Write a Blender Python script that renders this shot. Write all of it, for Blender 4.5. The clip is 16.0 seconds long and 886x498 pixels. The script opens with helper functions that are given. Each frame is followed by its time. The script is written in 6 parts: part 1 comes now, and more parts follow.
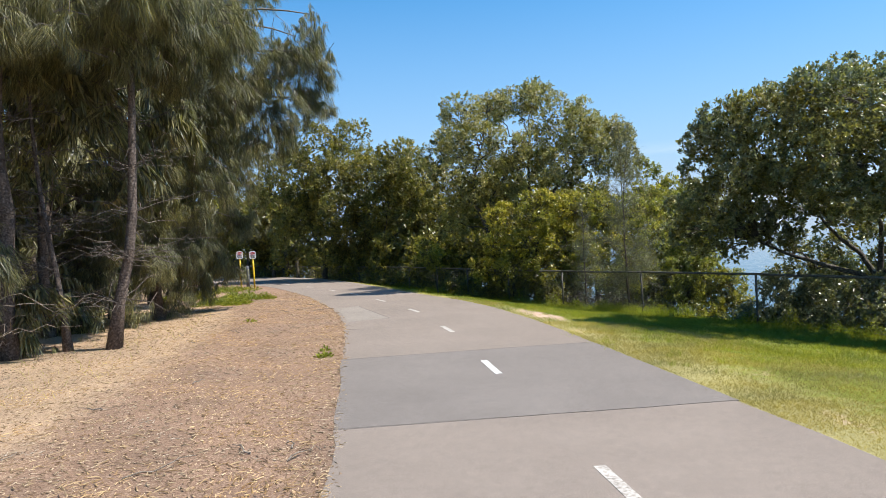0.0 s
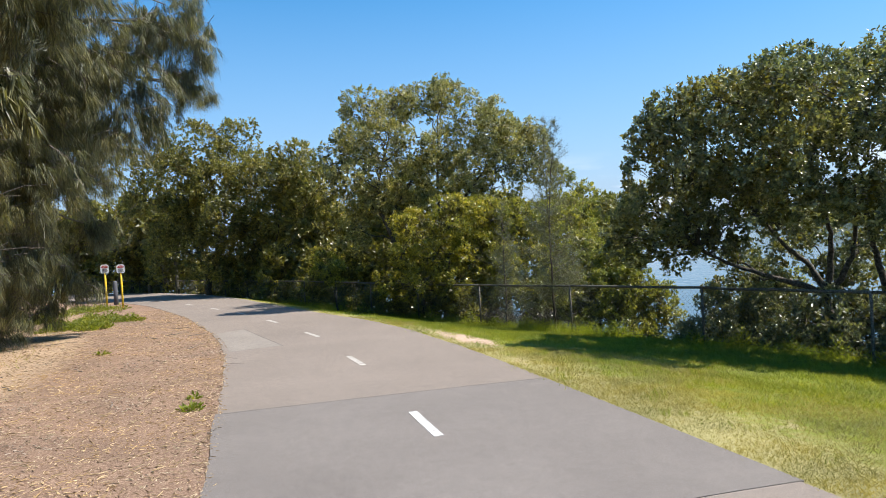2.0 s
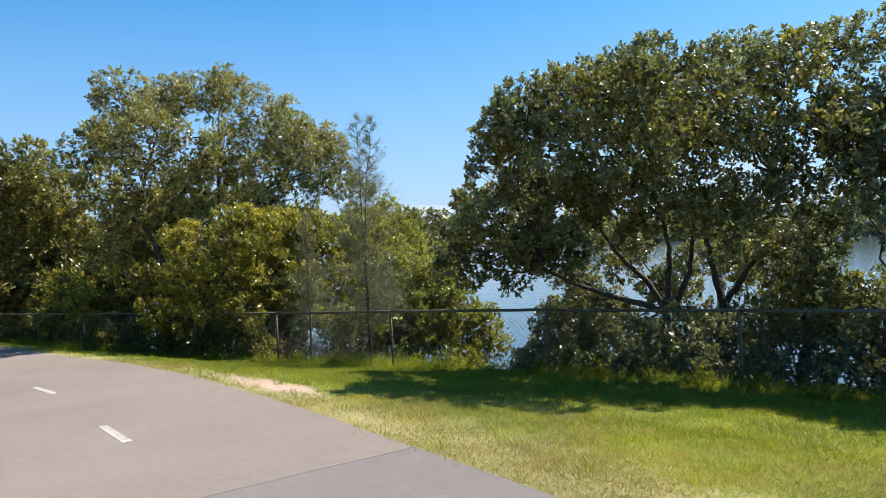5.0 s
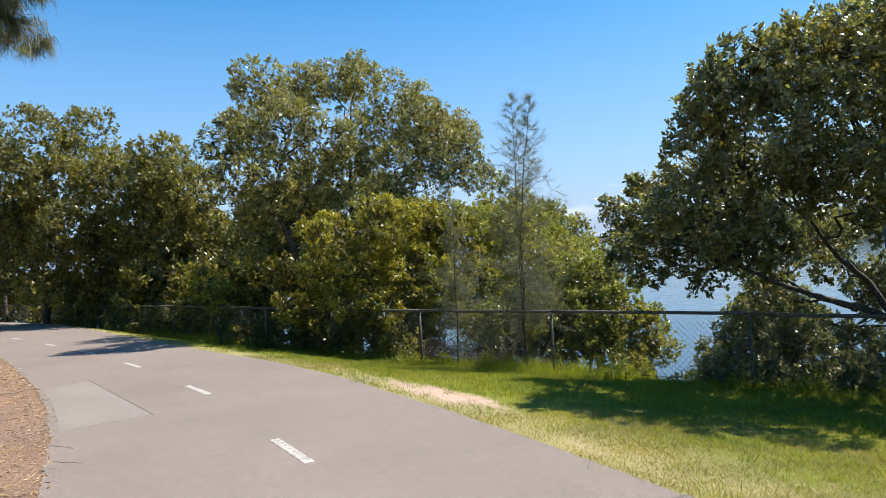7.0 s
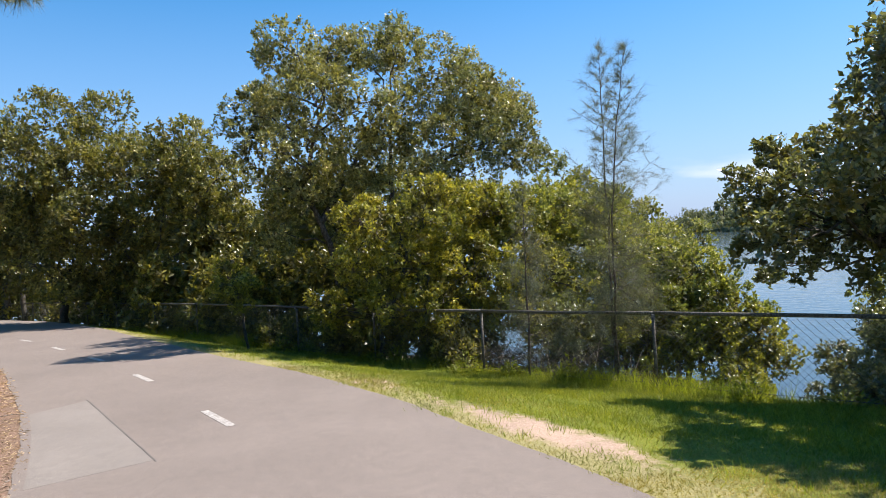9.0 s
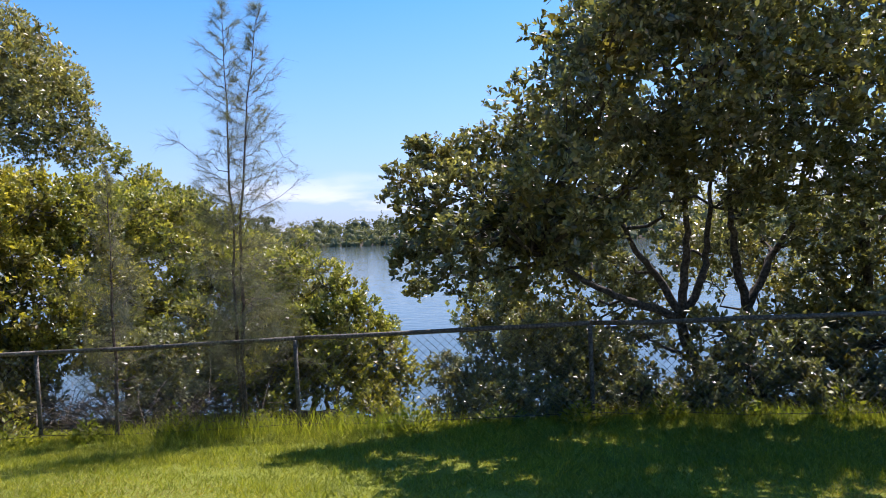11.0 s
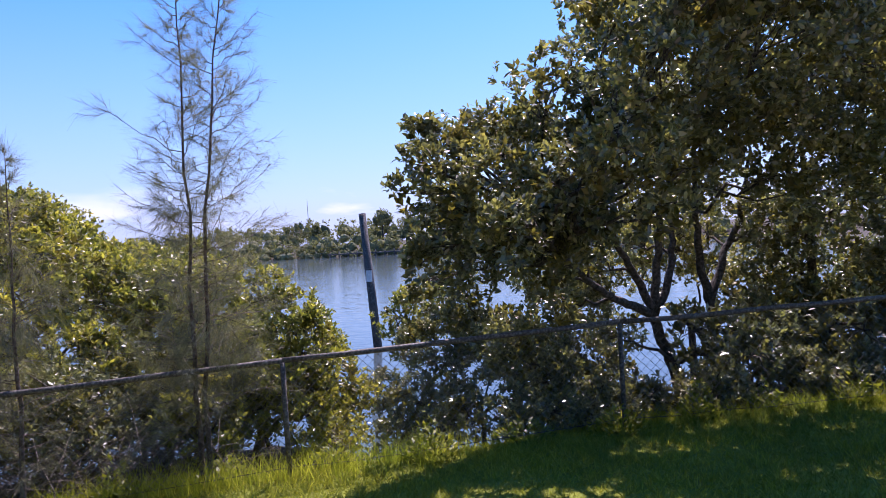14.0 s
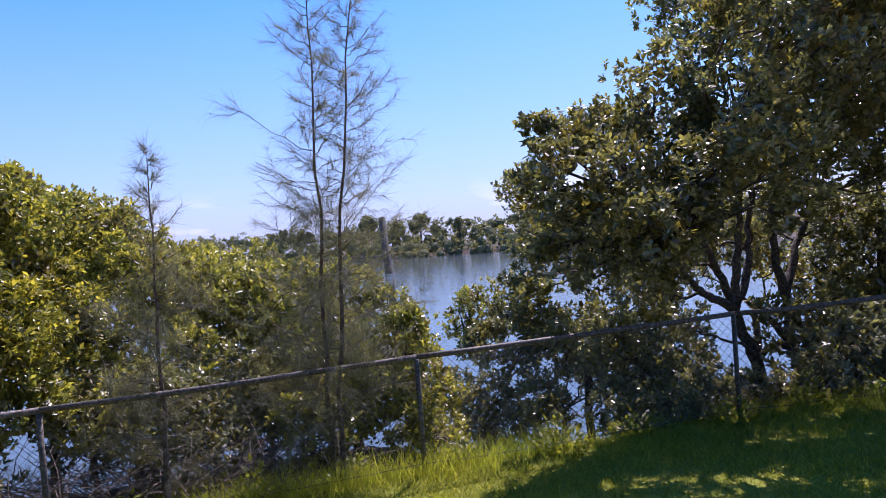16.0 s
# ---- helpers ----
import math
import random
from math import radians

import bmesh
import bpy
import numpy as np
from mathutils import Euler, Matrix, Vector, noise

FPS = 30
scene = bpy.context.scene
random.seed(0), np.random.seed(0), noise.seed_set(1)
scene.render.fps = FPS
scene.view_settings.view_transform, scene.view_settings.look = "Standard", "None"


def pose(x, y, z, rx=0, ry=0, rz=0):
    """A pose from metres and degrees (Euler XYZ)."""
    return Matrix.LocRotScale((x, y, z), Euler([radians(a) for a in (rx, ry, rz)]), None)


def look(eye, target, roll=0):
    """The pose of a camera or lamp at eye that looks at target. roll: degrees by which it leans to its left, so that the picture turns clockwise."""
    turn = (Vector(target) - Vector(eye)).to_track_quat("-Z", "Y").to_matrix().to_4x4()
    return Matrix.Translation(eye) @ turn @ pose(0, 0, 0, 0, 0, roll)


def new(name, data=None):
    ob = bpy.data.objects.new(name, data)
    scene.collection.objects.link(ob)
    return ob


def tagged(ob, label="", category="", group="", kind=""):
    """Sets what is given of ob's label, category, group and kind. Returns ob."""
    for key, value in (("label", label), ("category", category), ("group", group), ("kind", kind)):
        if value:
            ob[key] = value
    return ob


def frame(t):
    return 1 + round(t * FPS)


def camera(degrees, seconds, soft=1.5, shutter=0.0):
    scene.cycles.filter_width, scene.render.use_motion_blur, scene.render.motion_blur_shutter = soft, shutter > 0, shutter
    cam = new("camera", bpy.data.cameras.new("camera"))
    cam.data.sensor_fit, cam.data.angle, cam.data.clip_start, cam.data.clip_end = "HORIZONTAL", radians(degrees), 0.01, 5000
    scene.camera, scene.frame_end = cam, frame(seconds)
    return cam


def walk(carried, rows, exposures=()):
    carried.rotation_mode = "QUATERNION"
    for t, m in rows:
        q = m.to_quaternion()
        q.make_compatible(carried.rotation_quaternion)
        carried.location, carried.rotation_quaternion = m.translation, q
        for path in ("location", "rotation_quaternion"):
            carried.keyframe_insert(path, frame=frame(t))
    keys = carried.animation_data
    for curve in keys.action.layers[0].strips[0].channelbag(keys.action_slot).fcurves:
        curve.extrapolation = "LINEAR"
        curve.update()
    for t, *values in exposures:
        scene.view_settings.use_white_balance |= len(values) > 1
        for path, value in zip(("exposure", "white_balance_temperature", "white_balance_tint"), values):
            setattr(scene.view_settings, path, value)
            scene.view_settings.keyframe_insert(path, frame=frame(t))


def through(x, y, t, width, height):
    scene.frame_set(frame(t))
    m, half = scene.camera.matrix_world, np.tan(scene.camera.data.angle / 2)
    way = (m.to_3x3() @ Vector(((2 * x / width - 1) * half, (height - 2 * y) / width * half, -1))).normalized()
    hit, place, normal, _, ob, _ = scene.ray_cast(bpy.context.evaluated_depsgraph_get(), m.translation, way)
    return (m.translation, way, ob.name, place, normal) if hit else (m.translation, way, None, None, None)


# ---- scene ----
cam = camera(66.1, 16.0, soft=0.6)
PATH = [
    (0, (0.802, -0.327, 1.248), (0.736, 1.67, 1.175), -3.2),
    (0.5, (0.724, 0.2, 1.239), (0.791, 2.197, 1.169), -3.2),
    (1, (0.64, 0.887, 1.205), (0.79, 2.88, 1.14), -2.9),
    (1.5, (0.584, 1.496, 1.202), (0.767, 3.486, 1.141), -3.1),
    (2, (0.526, 2.09, 1.186), (0.769, 4.074, 1.129), -3.1),
    (2.5, (0.49, 2.627, 1.166), (0.965, 4.569, 1.113), -3.3),
    (3, (0.494, 3.113, 1.129), (1.335, 4.927, 1.086), -3.0),
    (3.5, (0.546, 3.448, 1.141), (1.401, 5.256, 1.108), -3.2),
    (5.8, (0.219, 5.319, 1.023), (1.102, 7.114, 1.002), -2.9),
    (6, (0.143, 5.387, 1.06), (1.022, 7.183, 1.035), -3.0),
    (6.5, (0.01, 5.816, 1.074), (0.747, 7.675, 1.051), -2.9),
    (7, (-0.102, 6.413, 1.034), (0.506, 8.318, 1.015), -2.8),
    (7.5, (-0.187, 7.062, 0.983), (0.272, 9.009, 0.971), -2.8),
    (8, (-0.239, 7.641, 0.977), (0.167, 9.599, 0.96), -2.9),
    (8.5, (-0.195, 8.193, 0.951), (0.208, 10.152, 0.933), -2.9),
    (9, (-0.094, 8.767, 0.968), (0.445, 10.693, 0.933), -3.2),
    (9.5, (-0.021, 9.356, 0.938), (0.829, 11.166, 0.889), -3.3),
    (10, (-0.099, 9.984, 0.881), (1.115, 11.573, 0.833), -3.4),
    (10.2, (-0.113, 10.266, 0.916), (1.244, 11.734, 0.86), -3.3),
    (12.3, (0.342, 12.31, 0.842), (2.064, 13.326, 0.806), -3.0),
    (12.5, (0.255, 12.499, 0.856), (2.005, 13.466, 0.815), -3.3),
    (13, (0.247, 12.824, 0.832), (2.03, 13.73, 0.789), -3.2),
    (13.5, (0.058, 13.268, 0.789), (1.921, 13.993, 0.75), -3.3),
    (14, (-0.074, 13.641, 0.781), (1.812, 14.306, 0.745), -3.5),
    (14.5, (-0.185, 14.016, 0.776), (1.707, 14.662, 0.745), -3.6),
    (15, (-0.362, 14.408, 0.773), (1.538, 15.033, 0.742), -3.8),
    (15.5, (-0.454, 14.692, 0.763), (1.447, 15.314, 0.736), -4.1),
    (16, (-0.571, 14.922, 0.792), (1.332, 15.534, 0.767), -4.3),
]
walk(cam, [(t, look(eye, target, roll)) for t, eye, target, roll in PATH], [(0.0, 0.73, 6500, 10), (9.5, 0.73, 6450, 16), (12.5, 0.92, 6050, 38), (16.0, 0.76, 6000, 44)])

# ---------- light ----------
SUN_AZ, SUN_EL = 94.0, 57.5          # degrees clockwise from +y, degrees up
sun_dir = Vector((math.sin(radians(SUN_AZ)) * math.cos(radians(SUN_EL)),
                  math.cos(radians(SUN_AZ)) * math.cos(radians(SUN_EL)), math.sin(radians(SUN_EL))))
sun = new("sun", bpy.data.lights.new("sun", "SUN"))
sun.data.energy, sun.data.angle, sun.data.color = 5.0, radians(0.55), (1.0, 0.95, 0.87)
sun.matrix_world = look(sun_dir * 60, (0, 0, 0))

world = bpy.data.worlds.new("sky")
scene.world = world
world.use_nodes = True
wn, wl = world.node_tree.nodes, world.node_tree.links
wn.clear()
w_out, w_bg = wn.new("ShaderNodeOutputWorld"), wn.new("ShaderNodeBackground")
w_sky = wn.new("ShaderNodeTexSky")
w_sky.sky_type, w_sky.sun_disc = "NISHITA", False
w_sky.sun_elevation, w_sky.sun_rotation = radians(SUN_EL), radians(SUN_AZ)
w_sky.air_density, w_sky.dust_density, w_sky.ozone_density = 1.0, 0.35, 3.0
w_hue = wn.new("ShaderNodeHueSaturation")
w_hue.inputs["Saturation"].default_value = 1.40
w_hue.inputs["Hue"].default_value = 0.493
w_co, w_map, w_sep = wn.new("ShaderNodeTexCoord"), wn.new("ShaderNodeMapping"), wn.new("ShaderNodeSeparateXYZ")
w_map.inputs["Scale"].default_value = (3.2, 3.2, 14.0)
w_noise = wn.new("ShaderNodeTexNoise")
w_noise.inputs["Scale"].default_value, w_noise.inputs["Detail"].default_value = 1.6, 7.0
w_thr, w_low, w_mul = wn.new("ShaderNodeMapRange"), wn.new("ShaderNodeMapRange"), wn.new("ShaderNodeMath")
for key, v in (("From Min", 0.52), ("From Max", 0.66), ("To Min", 0.0), ("To Max", 1.0)):
    w_thr.inputs[key].default_value = v
for key, v in (("From Min", 0.10), ("From Max", 0.045), ("To Min", 0.0), ("To Max", 0.75)):
    w_low.inputs[key].default_value = v
w_mul.operation = "MULTIPLY"
w_mix = wn.new("ShaderNodeMix")
w_mix.data_type = "RGBA"
w_mix.inputs["B"].default_value = (5.8, 6.1, 6.6, 1)
wl.new(w_co.outputs["Generated"], w_map.inputs["Vector"])
wl.new(w_map.outputs["Vector"], w_noise.inputs["Vector"])
wl.new(w_co.outputs["Generated"], w_sep.inputs["Vector"])
wl.new(w_noise.outputs["Fac"], w_thr.inputs["Value"])
wl.new(w_sep.outputs["Z"], w_low.inputs["Value"])
wl.new(w_thr.outputs["Result"], w_mul.inputs[0])
wl.new(w_low.outputs["Result"], w_mul.inputs[1])
wl.new(w_mul.outputs["Value"], w_mix.inputs["Factor"])
wl.new(w_sky.outputs["Color"], w_hue.inputs["Color"])
w_pale, w_hor = wn.new("ShaderNodeMapRange"), wn.new("ShaderNodeMix")
w_hor.data_type = "RGBA"
w_hor.inputs["B"].default_value = (1.95, 2.95, 4.75, 1)
for key, v in (("From Min", 0.38), ("From Max", 0.0), ("To Min", 0.0), ("To Max", 0.85)):
    w_pale.inputs[key].default_value = v
wl.new(w_sep.outputs["Z"], w_pale.inputs["Value"])
wl.new(w_pale.outputs["Result"], w_hor.inputs["Factor"])
wl.new(w_hue.outputs["Color"], w_hor.inputs["A"])
wl.new(w_hor.outputs["Result"], w_mix.inputs["A"])
wl.new(w_mix.outputs["Result"], w_bg.inputs["Color"])
w_bg.inputs["Strength"].default_value = 0.115
wl.new(w_bg.outputs["Background"], w_out.inputs["Surface"])

# ---------- helpers ----------
rng = np.random.default_rng(7)


def mesh_np(name, verts, faces, mat, smooth=False):
    """A mesh from arrays; faces is one array (n, k) or a list of them."""
    if isinstance(faces, np.ndarray):
        faces = [faces]
    faces = [f for f in faces if len(f)]
    me = bpy.data.meshes.new(name)
    me.vertices.add(len(verts))
    me.vertices.foreach_set("co", np.asarray(verts, np.float32).ravel())
    loops = np.concatenate([f.ravel() for f in faces]).astype(np.int32)
    counts = np.concatenate([np.full(len(f), f.shape[1]) for f in faces])
    me.loops.add(len(loops))
    me.loops.foreach_set("vertex_index", loops)
    me.polygons.add(len(counts))
    me.polygons.foreach_set("loop_start", np.r_[0, np.cumsum(counts)[:-1]].astype(np.int32))
    me.polygons.foreach_set("use_smooth", np.full(len(counts), smooth))
    me.update(calc_edges=True)
    me.validate()
    me.materials.append(mat)
    return me


class Geo:
    """Gathers vertices and faces of one part."""

    def __init__(self):
        self.v, self.f, self.n = [], {}, 0

    def add(self, verts, faces):
        faces = np.asarray(faces)
        self.f.setdefault(faces.shape[1], []).append(faces + self.n)
        self.v.append(np.asarray(verts, float))
        self.n += len(verts)

    def mesh(self, name, mat, smooth=False):
        return mesh_np(name, np.concatenate(self.v), [np.concatenate(f) for f in self.f.values()], mat, smooth)


def tube(geo, pts, radii, sides=8, cap=True):
    """A tapered tube along points."""
    pts = np.asarray(pts, float)
    radii = np.broadcast_to(np.asarray(radii, float), (len(pts),))
    tan = np.gradient(pts, axis=0)
    tan /= np.linalg.norm(tan, axis=1)[:, None] + 1e-9
    ref = np.array([0.0, 0, 1]) if abs(tan[0][2]) < 0.8 else np.array([1.0, 0, 0])
    side = np.cross(tan, ref)
    side /= np.linalg.norm(side, axis=1)[:, None] + 1e-9
    up = np.cross(side, tan)
    a = np.linspace(0, 2 * np.pi, sides, endpoint=False)
    ring = side[:, None] * np.cos(a)[None, :, None] + up[:, None] * np.sin(a)[None, :, None]
    v = (pts[:, None] + ring * radii[:, None, None]).reshape(-1, 3)
    i = np.arange(len(pts) - 1)[:, None] * sides
    j, k = np.arange(sides)[None], (np.arange(sides)[None] + 1) % sides
    geo.add(v, np.stack([i + j, i + k, i + sides + k, i + sides + j], -1).reshape(-1, 4))
    if cap:
        n0 = geo.n - len(v)
        geo.f.setdefault(sides, []).append((np.arange(sides)[None, ::-1] + n0))
        geo.f.setdefault(sides, []).append((np.arange(sides)[None] + n0 + len(v) - sides))


def bend(a, b, sag=0.0, wob=0.0, n=7, r=None):
    """Points from a to b, bowed up by sag and wobbling."""
    r = r or rng
    a, b = np.asarray(a, float), np.asarray(b, float)
    s = np.linspace(0, 1, n)[:, None]
    p = a + (b - a) * s + np.array([0, 0, sag]) * (4 * s * (1 - s))
    w = r.normal(0, wob, (n, 3))
    w[0] = w[-1] = 0
    return p + w


def box(geo, lo, hi):
    x0, y0, z0 = lo
    x1, y1, z1 = hi
    geo.add([(x0, y0, z0), (x1, y0, z0), (x1, y1, z0), (x0, y1, z0), (x0, y0, z1), (x1, y0, z1), (x1, y1, z1), (x0, y1, z1)],
            [(0, 3, 2, 1), (4, 5, 6, 7), (0, 1, 5, 4), (1, 2, 6, 5), (2, 3, 7, 6), (3, 0, 4, 7)])


def thing(name, at=(0, 0, 0)):
    ob = new(name)
    ob.location = at
    ob.empty_display_size = 0.1
    return ob


def part(name, me, parent, label=""):
    """Links a mesh as one part of a thing; the mesh is in the thing's own axes."""
    ob = new(name, me)
    ob.parent = parent
    if label:
        ob["label"] = label
    return ob


def smooth_line(pts, step=0.25):
    """A Catmull-Rom line through points, resampled evenly."""
    p = np.asarray(pts, float)
    p = np.vstack([2 * p[0] - p[1], p, 2 * p[-1] - p[-2]])
    out = []
    for k in range(1, len(p) - 2):
        s = np.linspace(0, 1, 40, endpoint=False)[:, None]
        a, b, c, d = p[k - 1], p[k], p[k + 1], p[k + 2]
        out.append(0.5 * (2 * b + (c - a) * s + (2 * a - 5 * b + 4 * c - d) * s**2 + (3 * b - a - 3 * c + d) * s**3))
    out = np.vstack([*out, p[-2][None]])
    run = np.r_[0, np.cumsum(np.linalg.norm(np.diff(out, axis=0), axis=1))]
    s = np.arange(0, run[-1], step)
    return np.stack([np.interp(s, run, out[:, i]) for i in range(out.shape[1])], -1)


def side_of(px, py, line):
    """Signed distance of points from a line of points (x, y): positive to its right, going along it."""
    px, py = np.asarray(px, float), np.asarray(py, float)
    best, sign = np.full(px.shape, 1e9), np.zeros(px.shape)
    for (ax, ay), (bx, by) in zip(line[:-1], line[1:]):
        dx, dy = bx - ax, by - ay
        s = np.clip(((px - ax) * dx + (py - ay) * dy) / (dx * dx + dy * dy + 1e-12), 0, 1)
        d = np.hypot(px - ax - s * dx, py - ay - s * dy)
        c = (px - ax) * dy - (py - ay) * dx
        near = d < best - 1e-9
        best, sign = np.where(near, d, best), np.where(near, np.sign(c), sign)
    return best * sign


def sm(x, a, b):
    t = np.clip((np.asarray(x, float) - a) / (b - a), 0, 1)
    return t * t * (3 - 2 * t)


# ---------- plan: the path's edges, the fence, the ground ----------
RIGHT_EDGE = smooth_line([(6.6, -22), (5.0, -8), (4.2, -1), (3.62, 4.3), (3.3, 6.4), (2.69, 10.2), (2.3, 12.45), (1.65, 15.5), (0.75, 18.5),
                          (-0.67, 21.9), (-2.75, 27.0), (-5.1, 32.9), (-8.6, 39.5), (-14.0, 45.5), (-23.0, 51.0), (-40.0, 58.0)], 0.3)
LEFT_EDGE = smooth_line([(2.6, -22), (1.1, -8), (0.3, -1), (-0.24, 4.1), (-0.46, 5.8), (-0.9, 8.4), (-1.3, 10.9), (-2.0, 14.7), (-2.85, 17.9),
                         (-3.8, 20.6), (-4.9, 23.6), (-7.05, 28.6), (-9.6, 33.4), (-12.6, 37.6), (-17.0, 41.5), (-25.0, 46.5), (-42.0, 53.5)], 0.3)
FENCE = smooth_line([(16.0, -22), (13.2, -8), (11.6, 0), (10.5, 4.4), (9.3, 8.4), (8.1, 11.35), (6.94, 14.25), (5.24, 17.13), (3.58, 19.77), (2.1, 22.45),
                     (0.7, 25.2), (-0.8, 28.4), (-2.8, 32.0), (-4.4, 34.5), (-5.8, 36.9), (-9.2, 42.2), (-14.5, 48.2), (-23.5, 54.0), (-41.0, 61.0)], 0.1)
WATER_Z = -3.0


def ground_z(x, y):
    x, y = np.asarray(x, float), np.asarray(y, float)
    plane = -0.43 - 0.027 * np.clip(y, -15, 46)
    ds = side_of(x, y, RIGHT_EDGE[::3])
    df = side_of(x, y, FENCE[::8])
    u = np.clip(ds, 0, None) / (np.clip(ds, 0, None) + np.clip(-df, 0, None) + 1e-3)
    steep = sm(y, 14.8, 16.0) * (1 - sm(y, 17.2, 18.6))
    fall = steep * np.clip(df, 0, 5.5) * 0.42 + (1 - steep) * (np.clip(df, 0, 2.5) * 0.14 + np.clip(df - 2.5, 0, 3.5) * 0.56)
    z = plane - 0.42 * sm(u, 0.0, 1.0) * (ds > 0) - fall
    dl = side_of(x, y, LEFT_EDGE[::3])
    z = z + 0.10 * sm(-dl, 0.1, 2.5) - 0.002 * sm(-dl, 0.0, 0.15)
    far = sm(x - 155.5 - 0.073 * np.clip(y, -300, 400), 3.0, 9.0) * 2.6
    return z + np.where(df > 0, far, 0) + 0.014 * np.sin(x * 1.7 + y * 0.6) * np.sin(y * 1.3 - x * 0.4) * sm(np.minimum(np.abs(ds), np.abs(dl)), 0.25, 0.9) * (
        (ds > 0) | (dl < 0))


def gz(x, y):
    return float(ground_z(np.array([x]), np.array([y]))[0])


# ---------- materials ----------
def material(name):
    m = bpy.data.materials.new(name)
    m.use_nodes = True
    n = m.node_tree.nodes
    return m, n, m.node_tree.links, n["Principled BSDF"]


def noise_node(n, l, scale, detail=4.0, coord="Object", rough=0.6):
    co, no = n.new("ShaderNodeTexCoord"), n.new("ShaderNodeTexNoise")
    no.inputs["Scale"].default_value, no.inputs["Detail"].default_value, no.inputs["Roughness"].default_value = scale, detail, rough
    l.new(co.outputs[coord], no.inputs["Vector"])
    return no


def ramp_node(n, l, fac, stops):
    r = n.new("ShaderNodeValToRGB")
    while len(r.color_ramp.elements) < len(stops):
        r.color_ramp.elements.new(0.5)
    for e, (p, c) in zip(r.color_ramp.elements, stops):
        e.position, e.color = p, (*c, 1)
    l.new(fac, r.inputs["Fac"])
    return r


def mix_node(n, l, fac, a, b, blend="MIX"):
    m = n.new("ShaderNodeMix")
    m.data_type, m.blend_type = "RGBA", blend
    for sock, v in (("Factor", fac), ("A", a), ("B", b)):
        if isinstance(v, (int, float)):
            m.inputs[sock].default_value = v
        elif isinstance(v, tuple):
            m.inputs[sock].default_value = (*v, 1)
        else:
            l.new(v, m.inputs[sock])
    return m.outputs["Result"]


def bump_node(n, l, height, strength, dist, bsdf):
    b = n.new("ShaderNodeBump")
    b.inputs["Strength"].default_value, b.inputs["Distance"].default_value = strength, dist
    l.new(height, b.inputs["Height"])
    l.new(b.outputs["Normal"], bsdf.inputs["Normal"])


def grain_material(name, dark, mid, light, fine, coarse, rough=0.9, bump=0.4, dist=0.01, spec=0.3, metal=0.0, coord="Object", stain=(0.72, 1.15)):
    """Fine grain over broad stains."""
    m, n, l, p = material(name)
    a, b = noise_node(n, l, fine, 3.0, coord), noise_node(n, l, coarse, 5.0, coord)
    c1 = ramp_node(n, l, a.outputs["Fac"], [(0.33, dark), (0.5, mid), (0.68, light)])
    c2 = ramp_node(n, l, b.outputs["Fac"], [(0.3, (stain[0],) * 3), (0.7, (stain[1],) * 3)])
    l.new(mix_node(n, l, 1.0, c1.outputs["Color"], c2.outputs["Color"], "MULTIPLY"), p.inputs["Base Color"])
    p.inputs["Roughness"].default_value, p.inputs["Specular IOR Level"].default_value, p.inputs["Metallic"].default_value = rough, spec, metal
    bump_node(n, l, a.outputs["Fac"], bump, dist, p)
    return m


def leaf_material(name, dark, mid, light, rough=0.42, through=0.35, spec=0.5):
    """A leaf: each one its own tone, light coming through it."""
    m, n, l, p = material(name)
    g = n.new("ShaderNodeNewGeometry")
    r = ramp_node(n, l, g.outputs["Random Per Island"], [(0.0, dark), (0.55, mid), (1.0, light)])
    b = noise_node(n, l, 0.9, 3.0)
    c2 = ramp_node(n, l, b.outputs["Fac"], [(0.3, (0.72, 0.80, 0.86)), (0.7, (1.34, 1.20, 0.80))])
    col = mix_node(n, l, 1.0, r.outputs["Color"], c2.outputs["Color"], "MULTIPLY")
    l.new(col, p.inputs["Base Color"])
    p.inputs["Roughness"].default_value, p.inputs["Specular IOR Level"].default_value = rough, spec
    t, mx = n.new("ShaderNodeBsdfTranslucent"), n.new("ShaderNodeMixShader")
    l.new(mix_node(n, l, 1.0, col, (1.3, 1.3, 0.55), "MULTIPLY"), t.inputs["Color"])
    mx.inputs["Fac"].default_value = through
    l.new(p.outputs["BSDF"], mx.inputs[1])
    l.new(t.outputs["BSDF"], mx.inputs[2])
    l.new(mx.outputs["Shader"], n["Material Output"].inputs["Surface"])
    return m


